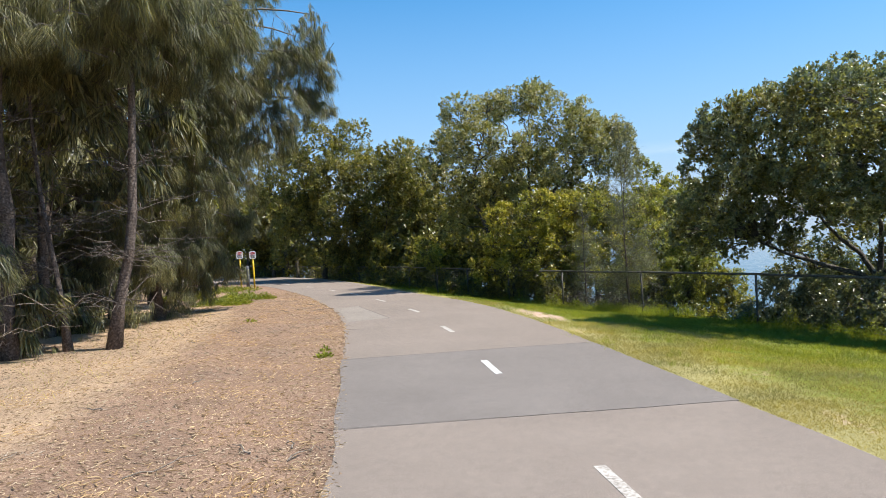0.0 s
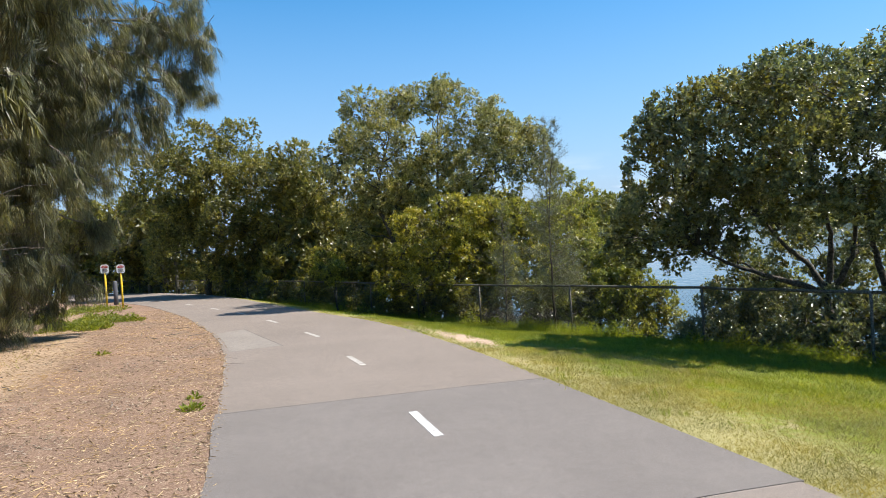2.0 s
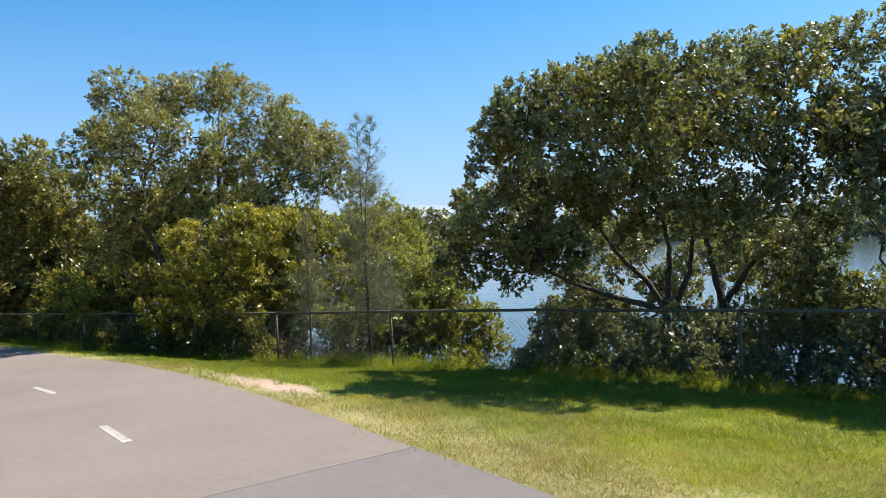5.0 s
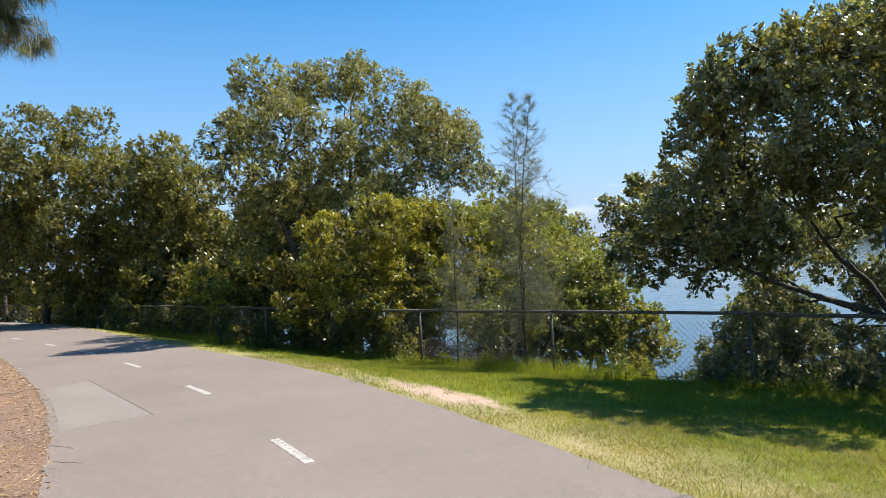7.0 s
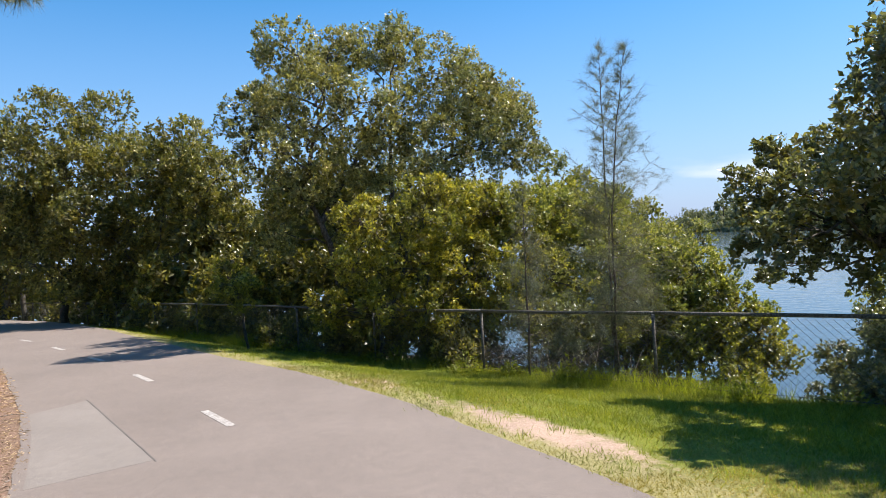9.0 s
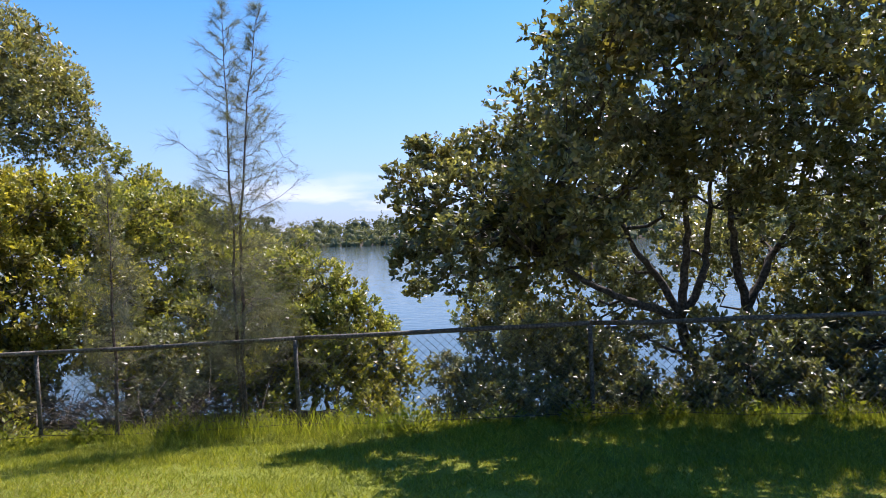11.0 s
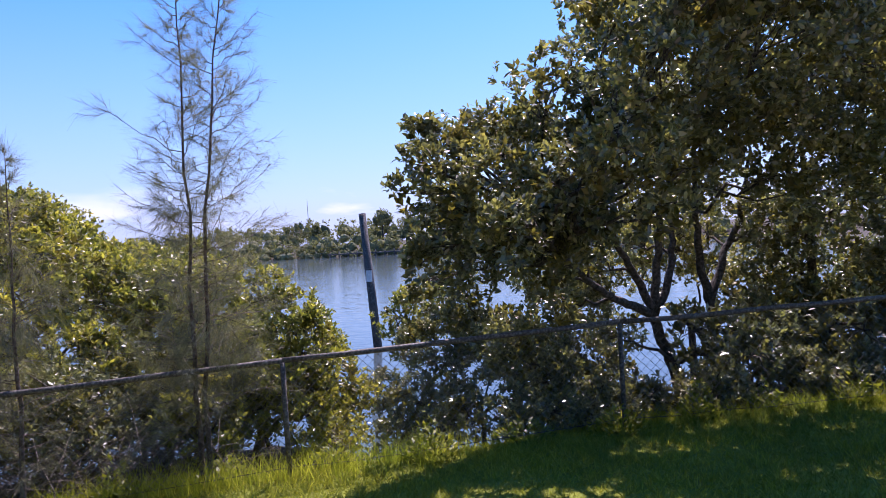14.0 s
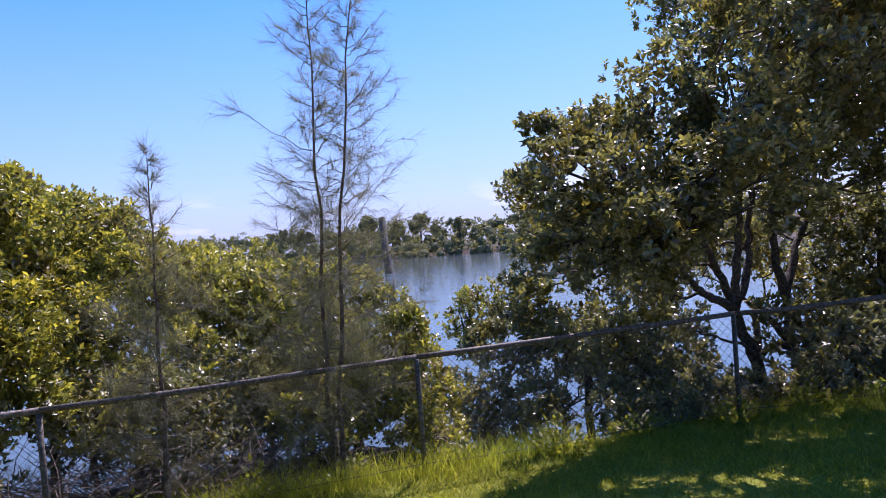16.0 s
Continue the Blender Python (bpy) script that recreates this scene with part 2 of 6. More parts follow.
def asphalt_material(name, dark, mid, light, coarse):
    """Asphalt: grain, stains, hand-sized mottling and pale grit of the aggregate."""
    m = grain_material(name, dark, mid, light, 150, coarse, 0.87, 0.5, 0.004, stain=(0.88, 1.07))
    n, l = m.node_tree.nodes, m.node_tree.links
    base = n["Principled BSDF"].inputs["Base Color"]
    under = base.links[0].from_socket
    mott = ramp_node(n, l, noise_node(n, l, 11, 4).outputs["Fac"], [(0.32, (0.93, 0.93, 0.93)), (0.68, (1.06, 1.055, 1.05))])
    under = mix_node(n, l, 1.0, under, mott.outputs["Color"], "MULTIPLY")
    for scale, reach, tone in ((62, 0.10, tuple(1.8 * c for c in mid)), (95, 0.14, tuple(1.45 * c for c in mid)), (80, 0.08, tuple(0.6 * c for c in mid))):
        co, vo = n.new("ShaderNodeTexCoord"), n.new("ShaderNodeTexVoronoi")
        vo.inputs["Scale"].default_value = scale
        l.new(co.outputs["Object"], vo.inputs["Vector"])
        spot = n.new("ShaderNodeMapRange")
        for key, v in (("From Min", reach), ("From Max", reach + 0.12), ("To Min", 0.8), ("To Max", 0.0)):
            spot.inputs[key].default_value = v
        l.new(vo.outputs["Distance"], spot.inputs["Value"])
        under = mix_node(n, l, spot.outputs["Result"], under, tone)
    l.new(under, base)
    return m


ASPHALT = asphalt_material("asphalt", (0.163, 0.132, 0.109), (0.219, 0.180, 0.150), (0.29, 0.245, 0.208), 0.6)
ASPHALT_NEW = asphalt_material("asphalt_patch", (0.128, 0.110, 0.097), (0.176, 0.154, 0.137), (0.245, 0.218, 0.196), 0.8)
ASPHALT_PALE = asphalt_material("asphalt_pale", (0.188, 0.161, 0.135), (0.240, 0.208, 0.177), (0.31, 0.272, 0.235), 1.2)
TAR = grain_material("tar_joint", (0.095, 0.083, 0.073), (0.14, 0.124, 0.11), (0.18, 0.162, 0.146), 60, 3, 0.9)
PAINT = grain_material("worn_white_paint", (0.24, 0.22, 0.20), (0.60, 0.58, 0.55), (0.74, 0.72, 0.69), 42, 6, 0.7, 0.3, 0.003, stain=(0.78, 1.05))
PAINT_WORN = grain_material("thin_worn_paint", (0.24, 0.21, 0.18), (0.46, 0.42, 0.37), (0.60, 0.56, 0.51), 34, 5, 0.8, 0.3, 0.003, stain=(0.75, 1.08))
BARK = grain_material("mangrove_bark", (0.035, 0.030, 0.025), (0.085, 0.075, 0.062), (0.18, 0.16, 0.135), 24, 2.5, 0.95, 0.8, 0.02)
BARK_OAK = grain_material("she_oak_bark", (0.055, 0.042, 0.035), (0.12, 0.092, 0.075), (0.21, 0.17, 0.145), 28, 2, 0.95, 0.9, 0.02)
# Darker TWIG copy: shade under trees and bushes is put into its colour.
TWIG_SHADE = grain_material("twig_shade_tone", (0.055, 0.045, 0.038), (0.105, 0.087, 0.073), (0.17, 0.148, 0.128), 40, 4, 0.95)
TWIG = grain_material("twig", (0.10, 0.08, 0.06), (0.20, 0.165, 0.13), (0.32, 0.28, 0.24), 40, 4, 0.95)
STEEL = grain_material("weathered_galvanised_steel", (0.052, 0.044, 0.035), (0.12, 0.103, 0.083), (0.25, 0.23, 0.195), 45, 3, 0.7, 0.4, 0.003, 0.4, 0.1)
WIRE = grain_material("chain_wire", (0.09, 0.085, 0.078), (0.16, 0.152, 0.14), (0.26, 0.25, 0.23), 60, 3, 0.6, 0.1, 0.001, 0.4, 0.15)
YELLOW = grain_material("yellow_post_paint", (0.55, 0.36, 0.02), (0.72, 0.48, 0.03), (0.78, 0.55, 0.06), 50, 5, 0.5, 0.1, 0.002)
SIGN_WHITE = grain_material("sign_white", (0.62, 0.62, 0.60), (0.74, 0.74, 0.72), (0.80, 0.80, 0.78), 40, 6, 0.5, 0.05, 0.001)
SIGN_RED = grain_material("sign_red", (0.45, 0.02, 0.02), (0.55, 0.03, 0.03), (0.60, 0.05, 0.04), 40, 6, 0.5, 0.05, 0.001)
SIGN_INK = grain_material("sign_ink", (0.02, 0.02, 0.02), (0.03, 0.03, 0.03), (0.05, 0.05, 0.05), 40, 6, 0.6, 0.05, 0.001)
GREY_POST = grain_material("grey_bollard", (0.07, 0.075, 0.085), (0.11, 0.115, 0.13), (0.16, 0.165, 0.18), 50, 5, 0.7, 0.2, 0.003)
PILE = grain_material("weathered_timber", (0.045, 0.042, 0.04), (0.10, 0.095, 0.09), (0.19, 0.18, 0.17), 22, 2, 0.95, 0.9, 0.02)

LEAF = leaf_material("mangrove_leaf", (0.119, 0.119, 0.050), (0.264, 0.258, 0.105), (0.503, 0.468, 0.209), 0.30, 0.40, 0.9)
LEAF_OLIVE = leaf_material("mangrove_leaf_olive", (0.088, 0.088, 0.024), (0.199, 0.194, 0.049), (0.410, 0.372, 0.098), 0.32, 0.42, 0.85)
# Darker leaf copy: the gloom inside a crown is put into its colour.
INNER_SHADE = leaf_material("inner_leaf_shade_tone", (0.067, 0.065, 0.025), (0.134, 0.127, 0.048), (0.210, 0.190, 0.073), 0.45, 0.45, 0.5)
LEAF_DARK = leaf_material("mangrove_leaf_deep", (0.084, 0.094, 0.053), (0.174, 0.19, 0.108), (0.348, 0.354, 0.198), 0.28, 0.36, 1.0)
LEAF_YELLOW = leaf_material("mangrove_leaf_yellowing", (0.109, 0.125, 0.033), (0.237, 0.253, 0.066), (0.460, 0.445, 0.123), 0.33, 0.50, 0.8)
LEAF_GOLD = leaf_material("mangrove_leaf_golden", (0.123, 0.128, 0.028), (0.272, 0.270, 0.054), (0.519, 0.466, 0.094), 0.33, 0.50, 0.8)
# Paler, greyer leaf for the far bank: distance haze is in the colour.
LEAF_HAZE = leaf_material("far_leaf_haze_tone", (0.115, 0.128, 0.085), (0.175, 0.19, 0.125), (0.26, 0.265, 0.17), 0.8, 0.3, 0.1)
NEEDLE = leaf_material("she_oak_needle", (0.055, 0.060, 0.034), (0.145, 0.148, 0.086), (0.35, 0.34, 0.20), 0.45, 0.38, 0.6)
NEEDLE_GREY = leaf_material("young_she_oak_needle", (0.095, 0.105, 0.085), (0.16, 0.172, 0.14), (0.245, 0.255, 0.205), 0.6, 0.35, 0.3)
GRASS = leaf_material("grass_blade", (0.13, 0.158, 0.022), (0.235, 0.268, 0.042), (0.39, 0.40, 0.105), 0.55, 0.5, 0.3)
GRASS_LONG = leaf_material("long_grass_blade", (0.14, 0.185, 0.026), (0.255, 0.31, 0.046), (0.40, 0.42, 0.11), 0.45, 0.58, 0.4)
GRASS_DRY = leaf_material("dry_grass_blade", (0.24, 0.212, 0.085), (0.34, 0.30, 0.135), (0.45, 0.40, 0.215), 0.7, 0.4, 0.2)
CHIP = leaf_material("wood_chip", (0.15, 0.096, 0.068), (0.31, 0.215, 0.155), (0.52, 0.405, 0.315), 0.9, 0.0, 0.2)
LITTER = leaf_material("dry_litter", (0.16, 0.105, 0.066), (0.31, 0.22, 0.14), (0.48, 0.37, 0.26), 0.9, 0.0, 0.2)
WEED = leaf_material("weed_leaf", (0.10, 0.13, 0.022), (0.19, 0.22, 0.038), (0.29, 0.31, 0.065), 0.45, 0.5, 0.4)


def ground_material():
    """Mulch, grass, dry edge and sand, blended by attributes of the plan."""
    m, n, l, p = material("ground")
    fine, mid, broad = noise_node(n, l, 48, 6, rough=0.75), noise_node(n, l, 9, 5), noise_node(n, l, 1.1, 5)

    def attr(name, jitter):
        a, s, w = n.new("ShaderNodeAttribute"), n.new("ShaderNodeMath"), n.new("ShaderNodeMapRange")
        a.attribute_name = name
        s.operation = "MULTIPLY_ADD"
        l.new(mid.outputs["Fac"], s.inputs[0])
        s.inputs[1].default_value = jitter
        l.new(a.outputs["Fac"], s.inputs[2])
        w.inputs["From Min"].default_value, w.inputs["From Max"].default_value = 0.35 + jitter / 2, 0.65 + jitter / 2
        l.new(s.outputs["Value"], w.inputs["Value"])
        return w.outputs["Result"]

    mulch = ramp_node(n, l, fine.outputs["Fac"], [(0.28, (0.085, 0.050, 0.034)), (0.5, (0.24, 0.154, 0.105)), (0.70, (0.43, 0.31, 0.22))])
    litter = ramp_node(n, l, fine.outputs["Fac"], [(0.28, (0.17, 0.11, 0.066)), (0.5, (0.36, 0.255, 0.165)), (0.72, (0.54, 0.41, 0.285))])
    grass = ramp_node(n, l, fine.outputs["Fac"], [(0.28, (0.085, 0.10, 0.013)), (0.5, (0.17, 0.20, 0.024)), (0.72, (0.28, 0.29, 0.05))])
    dry = ramp_node(n, l, fine.outputs["Fac"], [(0.28, (0.17, 0.152, 0.056)), (0.5, (0.32, 0.285, 0.12)), (0.72, (0.47, 0.415, 0.21))])
    sand = ramp_node(n, l, fine.outputs["Fac"], [(0.28, (0.31, 0.205, 0.14)), (0.5, (0.47, 0.34, 0.25)), (0.72, (0.60, 0.455, 0.35))])
    mud = ramp_node(n, l, fine.outputs["Fac"], [(0.28, (0.03, 0.026, 0.02)), (0.5, (0.065, 0.055, 0.042)), (0.72, (0.11, 0.095, 0.075))])
    col = mix_node(n, l, attr("litter", 0.8), mulch.outputs["Color"], litter.outputs["Color"])
    col = mix_node(n, l, attr("grass", 0.25), col, mix_node(n, l, attr("dry", 0.9), grass.outputs["Color"], dry.outputs["Color"]))
    col = mix_node(n, l, attr("sand", 0.7), col, sand.outputs["Color"])
    col = mix_node(n, l, attr("mud", 0.3), col, mud.outputs["Color"])
    tone = ramp_node(n, l, broad.outputs["Fac"], [(0.3, (0.8, 0.8, 0.8)), (0.7, (1.14, 1.12, 1.1))])
    l.new(mix_node(n, l, 1.0, col, tone.outputs["Color"], "MULTIPLY"), p.inputs["Base Color"])
    p.inputs["Roughness"].default_value, p.inputs["Specular IOR Level"].default_value = 0.95, 0.2
    bump_node(n, l, fine.outputs["Fac"], 0.7, 0.02, p)
    return m


def water_material():
    m, n, l, p = material("river_water")
    p.inputs["Base Color"].default_value = (0.06, 0.085, 0.095, 1)
    p.inputs["Roughness"].default_value, p.inputs["IOR"].default_value = 0.08, 1.333
    co, mp = n.new("ShaderNodeTexCoord"), n.new("ShaderNodeMapping")
    mp.inputs["Scale"].default_value = (1.0, 0.55, 1.0)
    mp.inputs["Rotation"].default_value = (0, 0, 0.5)
    l.new(co.outputs["Object"], mp.inputs["Vector"])
    a, b = n.new("ShaderNodeTexNoise"), n.new("ShaderNodeTexNoise")
    a.inputs["Scale"].default_value, a.inputs["Detail"].default_value = 2.4, 3.0
    b.inputs["Scale"].default_value, b.inputs["Detail"].default_value = 0.35, 2.0
    add = n.new("ShaderNodeMath")
    for no in (a, b):
        l.new(mp.outputs["Vector"], no.inputs["Vector"])
    l.new(a.outputs["Fac"], add.inputs[0])
    l.new(b.outputs["Fac"], add.inputs[1])
    bump_node(n, l, add.outputs["Value"], 0.24, 0.10, p)
    return m


GROUND, WATER = ground_material(), water_material()

# ---------- setting: ground, water, path ----------
def span(*bits):
    return np.unique(np.round(np.concatenate([np.atleast_1d(np.asarray(b, float)) for b in bits]), 3))


def build_ground():
    xs = span([-1500, -600, -250, -120, -70, -45, -34, -26, -20, -17, -15], np.arange(-13.5, 13.6, 0.3), [14.5, 16, 18, 21, 25, 32, 45, 60, 80, 110, 130],
              np.arange(138, 190, 2.0), [200, 230, 400, 800, 1500])
    ys = span([-1500, -600, -250, -120, -60, -36, -24, -16, -11, -8, -6], np.arange(-4.5, 41, 0.3), np.arange(42, 64, 1.5), [68, 76, 90, 120, 170, 260, 420, 800, 1500])
    gx, gy = np.meshgrid(xs, ys)
    z = ground_z(gx.ravel(), gy.ravel())
    v = np.stack([gx.ravel(), gy.ravel(), z], -1)
    nx, ny = len(xs), len(ys)
    i, j = np.meshgrid(np.arange(nx - 1), np.arange(ny - 1))
    k = (j * nx + i).ravel()
    me = mesh_np("ground", v, np.stack([k, k + 1, k + 1 + nx, k + nx], -1), GROUND, True)
    x, y = v[:, 0], v[:, 1]
    ds, dl, df = side_of(x, y, RIGHT_EDGE[::3]), side_of(x, y, LEFT_EDGE[::3]), side_of(x, y, FENCE[::8])

    def blob(cx, cy, along, across, turn):
        c, s = math.cos(turn), math.sin(turn)
        a, b = (x - cx) * c + (y - cy) * s, -(x - cx) * s + (y - cy) * c
        return np.exp(-((a / along) ** 2 + (b / across) ** 2))

    values = {
        "litter": sm(-dl, 1.3, 4.0),
        "grass": sm(ds, -0.8, -0.4),
        "dry": np.clip(1.0 - ds / (0.95 + 0.95 * (1 - sm(y, 11.0, 14.5))), 0, 1) * 0.9,
        "sand": 0.95 * blob(2.42, 14.3, 1.4, 0.34, 1.85) + 0.8 * blob(1.35, 17.9, 0.8, 0.3, 2.0) + 0.5 * blob(2.72, 11.5, 0.9, 0.22, 1.75) + 0.4 * blob(1.85, 16.2, 1.1, 0.24, 1.9) + 0.5 * blob(4.1, 7.6, 0.6, 0.26, 1.8) + 0.5 * blob(3.9, 5.4, 0.7, 0.3, 1.7),
        "mud": np.maximum(sm(df, 0.7, 1.7), sm(x, 30, 60)),
    }
    for name, val in values.items():
        me.attributes.new(name, "FLOAT", "POINT").data.foreach_set("value", val.astype(np.float32))
    tagged(new("ground", me), "woodchip mulch, mown grass verge and muddy river bank", "ground", kind="structure")


build_ground()

wv = [(-1400, -1400, WATER_Z), (1450, -1400, WATER_Z), (1450, 1450, WATER_Z), (-1400, 1450, WATER_Z)]
tagged(new("water", mesh_np("water", np.array(wv, float), np.array([[0, 1, 2, 3]]), WATER)), "rippled blue-grey river reflecting the sky", "water", kind="structure")


def plane_z(y):
    return -0.43 - 0.027 * np.clip(y, -15, 46)


def strip(geo, left, right, lift, skirt=0.05, across=6):
    """A slab over the path's plane between two edge lines of equal length."""
    s = np.linspace(0, 1, across + 1)
    p = left[:, None] * (1 - s[None, :, None]) + right[:, None] * s[None, :, None]
    z = plane_z(p[..., 1]) + lift
    top = np.concatenate([p, z[..., None]], -1)
    low = top[:, [0, -1]].copy()
    low[..., 2] -= skirt
    full = np.concatenate([low[:, :1], top, low[:, 1:]], 1)
    ends = full[[0, -1]].copy()
    ends[:, 1:-1, 2] -= skirt
    full = np.concatenate([ends[:1], full, ends[1:]], 0)
    n, m = full.shape[:2]
    i, j = np.meshgrid(np.arange(m - 1), np.arange(n - 1))
    k = (j * m + i).ravel()
    geo.add(full.reshape(-1, 3), np.stack([k, k + 1, k + 1 + m, k + m], -1))


def even(line, n):
    run = np.r_[0, np.cumsum(np.linalg.norm(np.diff(line, axis=0), axis=1))]
    s = np.linspace(0, run[-1], n)
    return np.stack([np.interp(s, run, line[:, i]) for i in range(2)], -1)


def by_y(line, y0, y1, n=30):
    ys = np.linspace(y0, y1, n)
    return np.stack([np.interp(ys, line[:, 1], line[:, 0]), ys], -1)


N_PATH = 420
pl, pr = even(LEFT_EDGE, N_PATH), even(RIGHT_EDGE, N_PATH)
crumble = rng.normal(0, 1, (2, N_PATH))
crumble = np.stack([np.convolve(c, np.ones(5) / 5, "same") for c in crumble])
pl[:, 0] += 0.045 * crumble[0]
pr[:, 0] += 0.03 * crumble[1]
geo = Geo()
strip(geo, pl, pr, 0.008)
path = tagged(new("path", geo.mesh("path", ASPHALT)), "grey-pink asphalt shared path with a dashed centre line", "path", kind="structure")

geo = Geo()
pa, pb = by_y(LEFT_EDGE, 5.8, 9.7), by_y(RIGHT_EDGE, 6.2, 10.2)
pa[:, 0] -= 0.015 + 0.02 * np.sin(np.linspace(0, 9, 30))
strip(geo, pa, pb, 0.0115, 0.02)
part("asphalt_patch", geo.mesh("asphalt_patch", ASPHALT_NEW), path, "darker, newer asphalt patch")

geo = Geo()
pa = np.stack([by_y(LEFT_EDGE, 14.75, 18.1)[:, 0] + 0.09, np.linspace(14.75, 18.1, 30)], -1)
pb = np.stack([np.interp(np.linspace(15.15, 18.7, 30), [15.15, 18.7], [-1.02, -2.3]), np.linspace(15.15, 18.7, 30)], -1)
strip(geo, pa, pb, 0.0095, 0.004)
part("pale_patch", geo.mesh("pale_patch", ASPHALT_PALE), path, "paler asphalt repair patch")


def ribbon(name, a, b, width, lift, mat, wob=0.01, n=26, label=""):
    """A thin flat line on the path from a to b."""
    a, b = np.array(a, float), np.array(b, float)
    s = np.linspace(0, 1, n)[:, None]
    p = a + (b - a) * s
    d = (b - a) / np.linalg.norm(b - a)
    q = np.array([d[1], -d[0]])
    wv_ = np.convolve(rng.normal(0, wob, n + 8), np.ones(5) / 5, "same")[4:-4][:, None]
    g = Geo()
    strip(g, p + q * (wv_ - width / 2), p + q * (wv_ + width / 2), lift, 0.003, 1)
    return part(name, g.mesh(name, mat), path, label)


ribbon("seam", (-0.5, 5.82), (3.34, 6.2), 0.008, 0.0128, TAR, 0.02)
ribbon("seam", (-1.09, 9.68), (2.70, 10.2), 0.008, 0.0128, TAR, 0.02)
ribbon("seam", (-2.32, 18.75), (-1.0, 15.1), 0.014, 0.0115, TAR, 0.006)
ribbon("crack", (-1.70, 13.42), (-1.40, 13.2), 0.007, 0.0102, TAR, 0.02)
ribbon("crack", (-1.86, 14.1), (-1.60, 13.86), 0.006, 0.0102, TAR, 0.02)

DASHES = [(2.25, -4.2), (1.98, 0.0), (1.75, 4.03), (1.05, 8.53), (0.37, 12.67), (-0.57, 16.6), (-1.86, 20.3), (-3.2, 23.6), (-4.6, 26.55), (-6.2, 29.8), (-8.2, 33.3)]
for k, c in enumerate(DASHES):
    o = DASHES[k + 1] if k + 1 < len(DASHES) else DASHES[k - 1]
    d = np.array(o, float) - c
    d *= (1 if k + 1 < len(DASHES) else -1) / np.linalg.norm(d)
    fresh = 6.0 < c[1] < 9.6
    ribbon("dash_marking", np.array(c) - d * 0.5, np.array(c) + d * 0.5, 0.092, 0.0145 if fresh else 0.0112, PAINT if fresh else PAINT_WORN, 0.002, 8, "bright white paint dash" if fresh else "worn white paint dash")

# ---------- fence ----------
def build_fence():
    fence = tagged(thing("chain_wire_fence"), "low weathered chain-wire fence with steel posts and a top rail", "fence")
    run = np.r_[0, np.cumsum(np.linalg.norm(np.diff(FENCE, axis=0), axis=1))]

    def arc(x, y):
        return run[np.argmin(np.hypot(FENCE[:, 0] - x, FENCE[:, 1] - y))]

    def spot(s):
        return np.array([np.interp(s, run, FENCE[:, 0]), np.interp(s, run, FENCE[:, 1])])

    c, b, a = arc(6.94, 14.25), arc(5.24, 17.13), arc(3.58, 19.77)
    stops = sorted([c - 3.12 * k for k in range(1, 9)] + [c, b, a] + [a + 2.95 * k for k in range(1, 15)])
    for s in stops:
        x, y = spot(s)
        z = float(plane_z(y)) - 0.42
        g = Geo()
        lean = rng.normal(0, 0.012, 2)
        tube(g, [(x, y, z - 0.35), (x + lean[0] * 0.5, y + lean[1] * 0.5, z + 0.5), (x + lean[0], y + lean[1], z + 1.045)], 0.024, 10)
        part("post", g.mesh("post", STEEL, True), fence)
    for s0, s1 in zip(stops[:-1], stops[1:]):
        p0, p1 = spot(s0), spot(s1)
        z0, z1 = float(plane_z(p0[1])) + 0.64, float(plane_z(p1[1])) + 0.64
        g = Geo()
        tube(g, bend((*p0, z0), (*p1, z1), -0.008, 0.004, 7), 0.026, 10)
        part("rail", g.mesh("rail", STEEL, True), fence)
        L = s1 - s0
        g = Geo()
        pitch, high = 0.098, 1.0
        amp = rng.uniform(0.0, 0.03)
        for sign in (1, -1):
            for k in np.arange(-high, L + high, pitch):
                h0, h1 = (max(0, -k), min(high, L - k)) if sign > 0 else (max(0, k - L), min(high, k))
                if h1 - h0 < 0.05:
                    continue
                h = np.linspace(h0, h1, 3)
                t = np.clip((k + sign * h) / L, 0, 1)
                q = np.stack([p0[0] + (p1[0] - p0[0]) * t, p0[1] + (p1[1] - p0[1]) * t, z0 + (z1 - z0) * t - 1.01 + h - amp * np.sin(np.pi * t) * h], -1)
                q[:, 0] += amp * np.sin(t * 6) * (1 - h)
                tube(g, q, 0.0022, 3, False)
        tagged(part("wire_mesh", g.mesh("wire_mesh", WIRE), fence), kind="stuff")
        g = Geo()
        tube(g, bend((*p0, z0 - 0.98), (*p1, z1 - 0.98), -0.03, 0.01, 7), 0.004, 5)
        part("bottom_wire", g.mesh("bottom_wire", BARK), fence, "dark rusted straining wire")


build_fence()


# ---------- foliage ----------
def sphere_dirs(r, n):
    d = r.normal(0, 1, (n, 3))
    return d / np.linalg.norm(d, axis=1)[:, None]


def unit(v):
    return v / (np.linalg.norm(v, axis=-1, keepdims=True) + 1e-9)


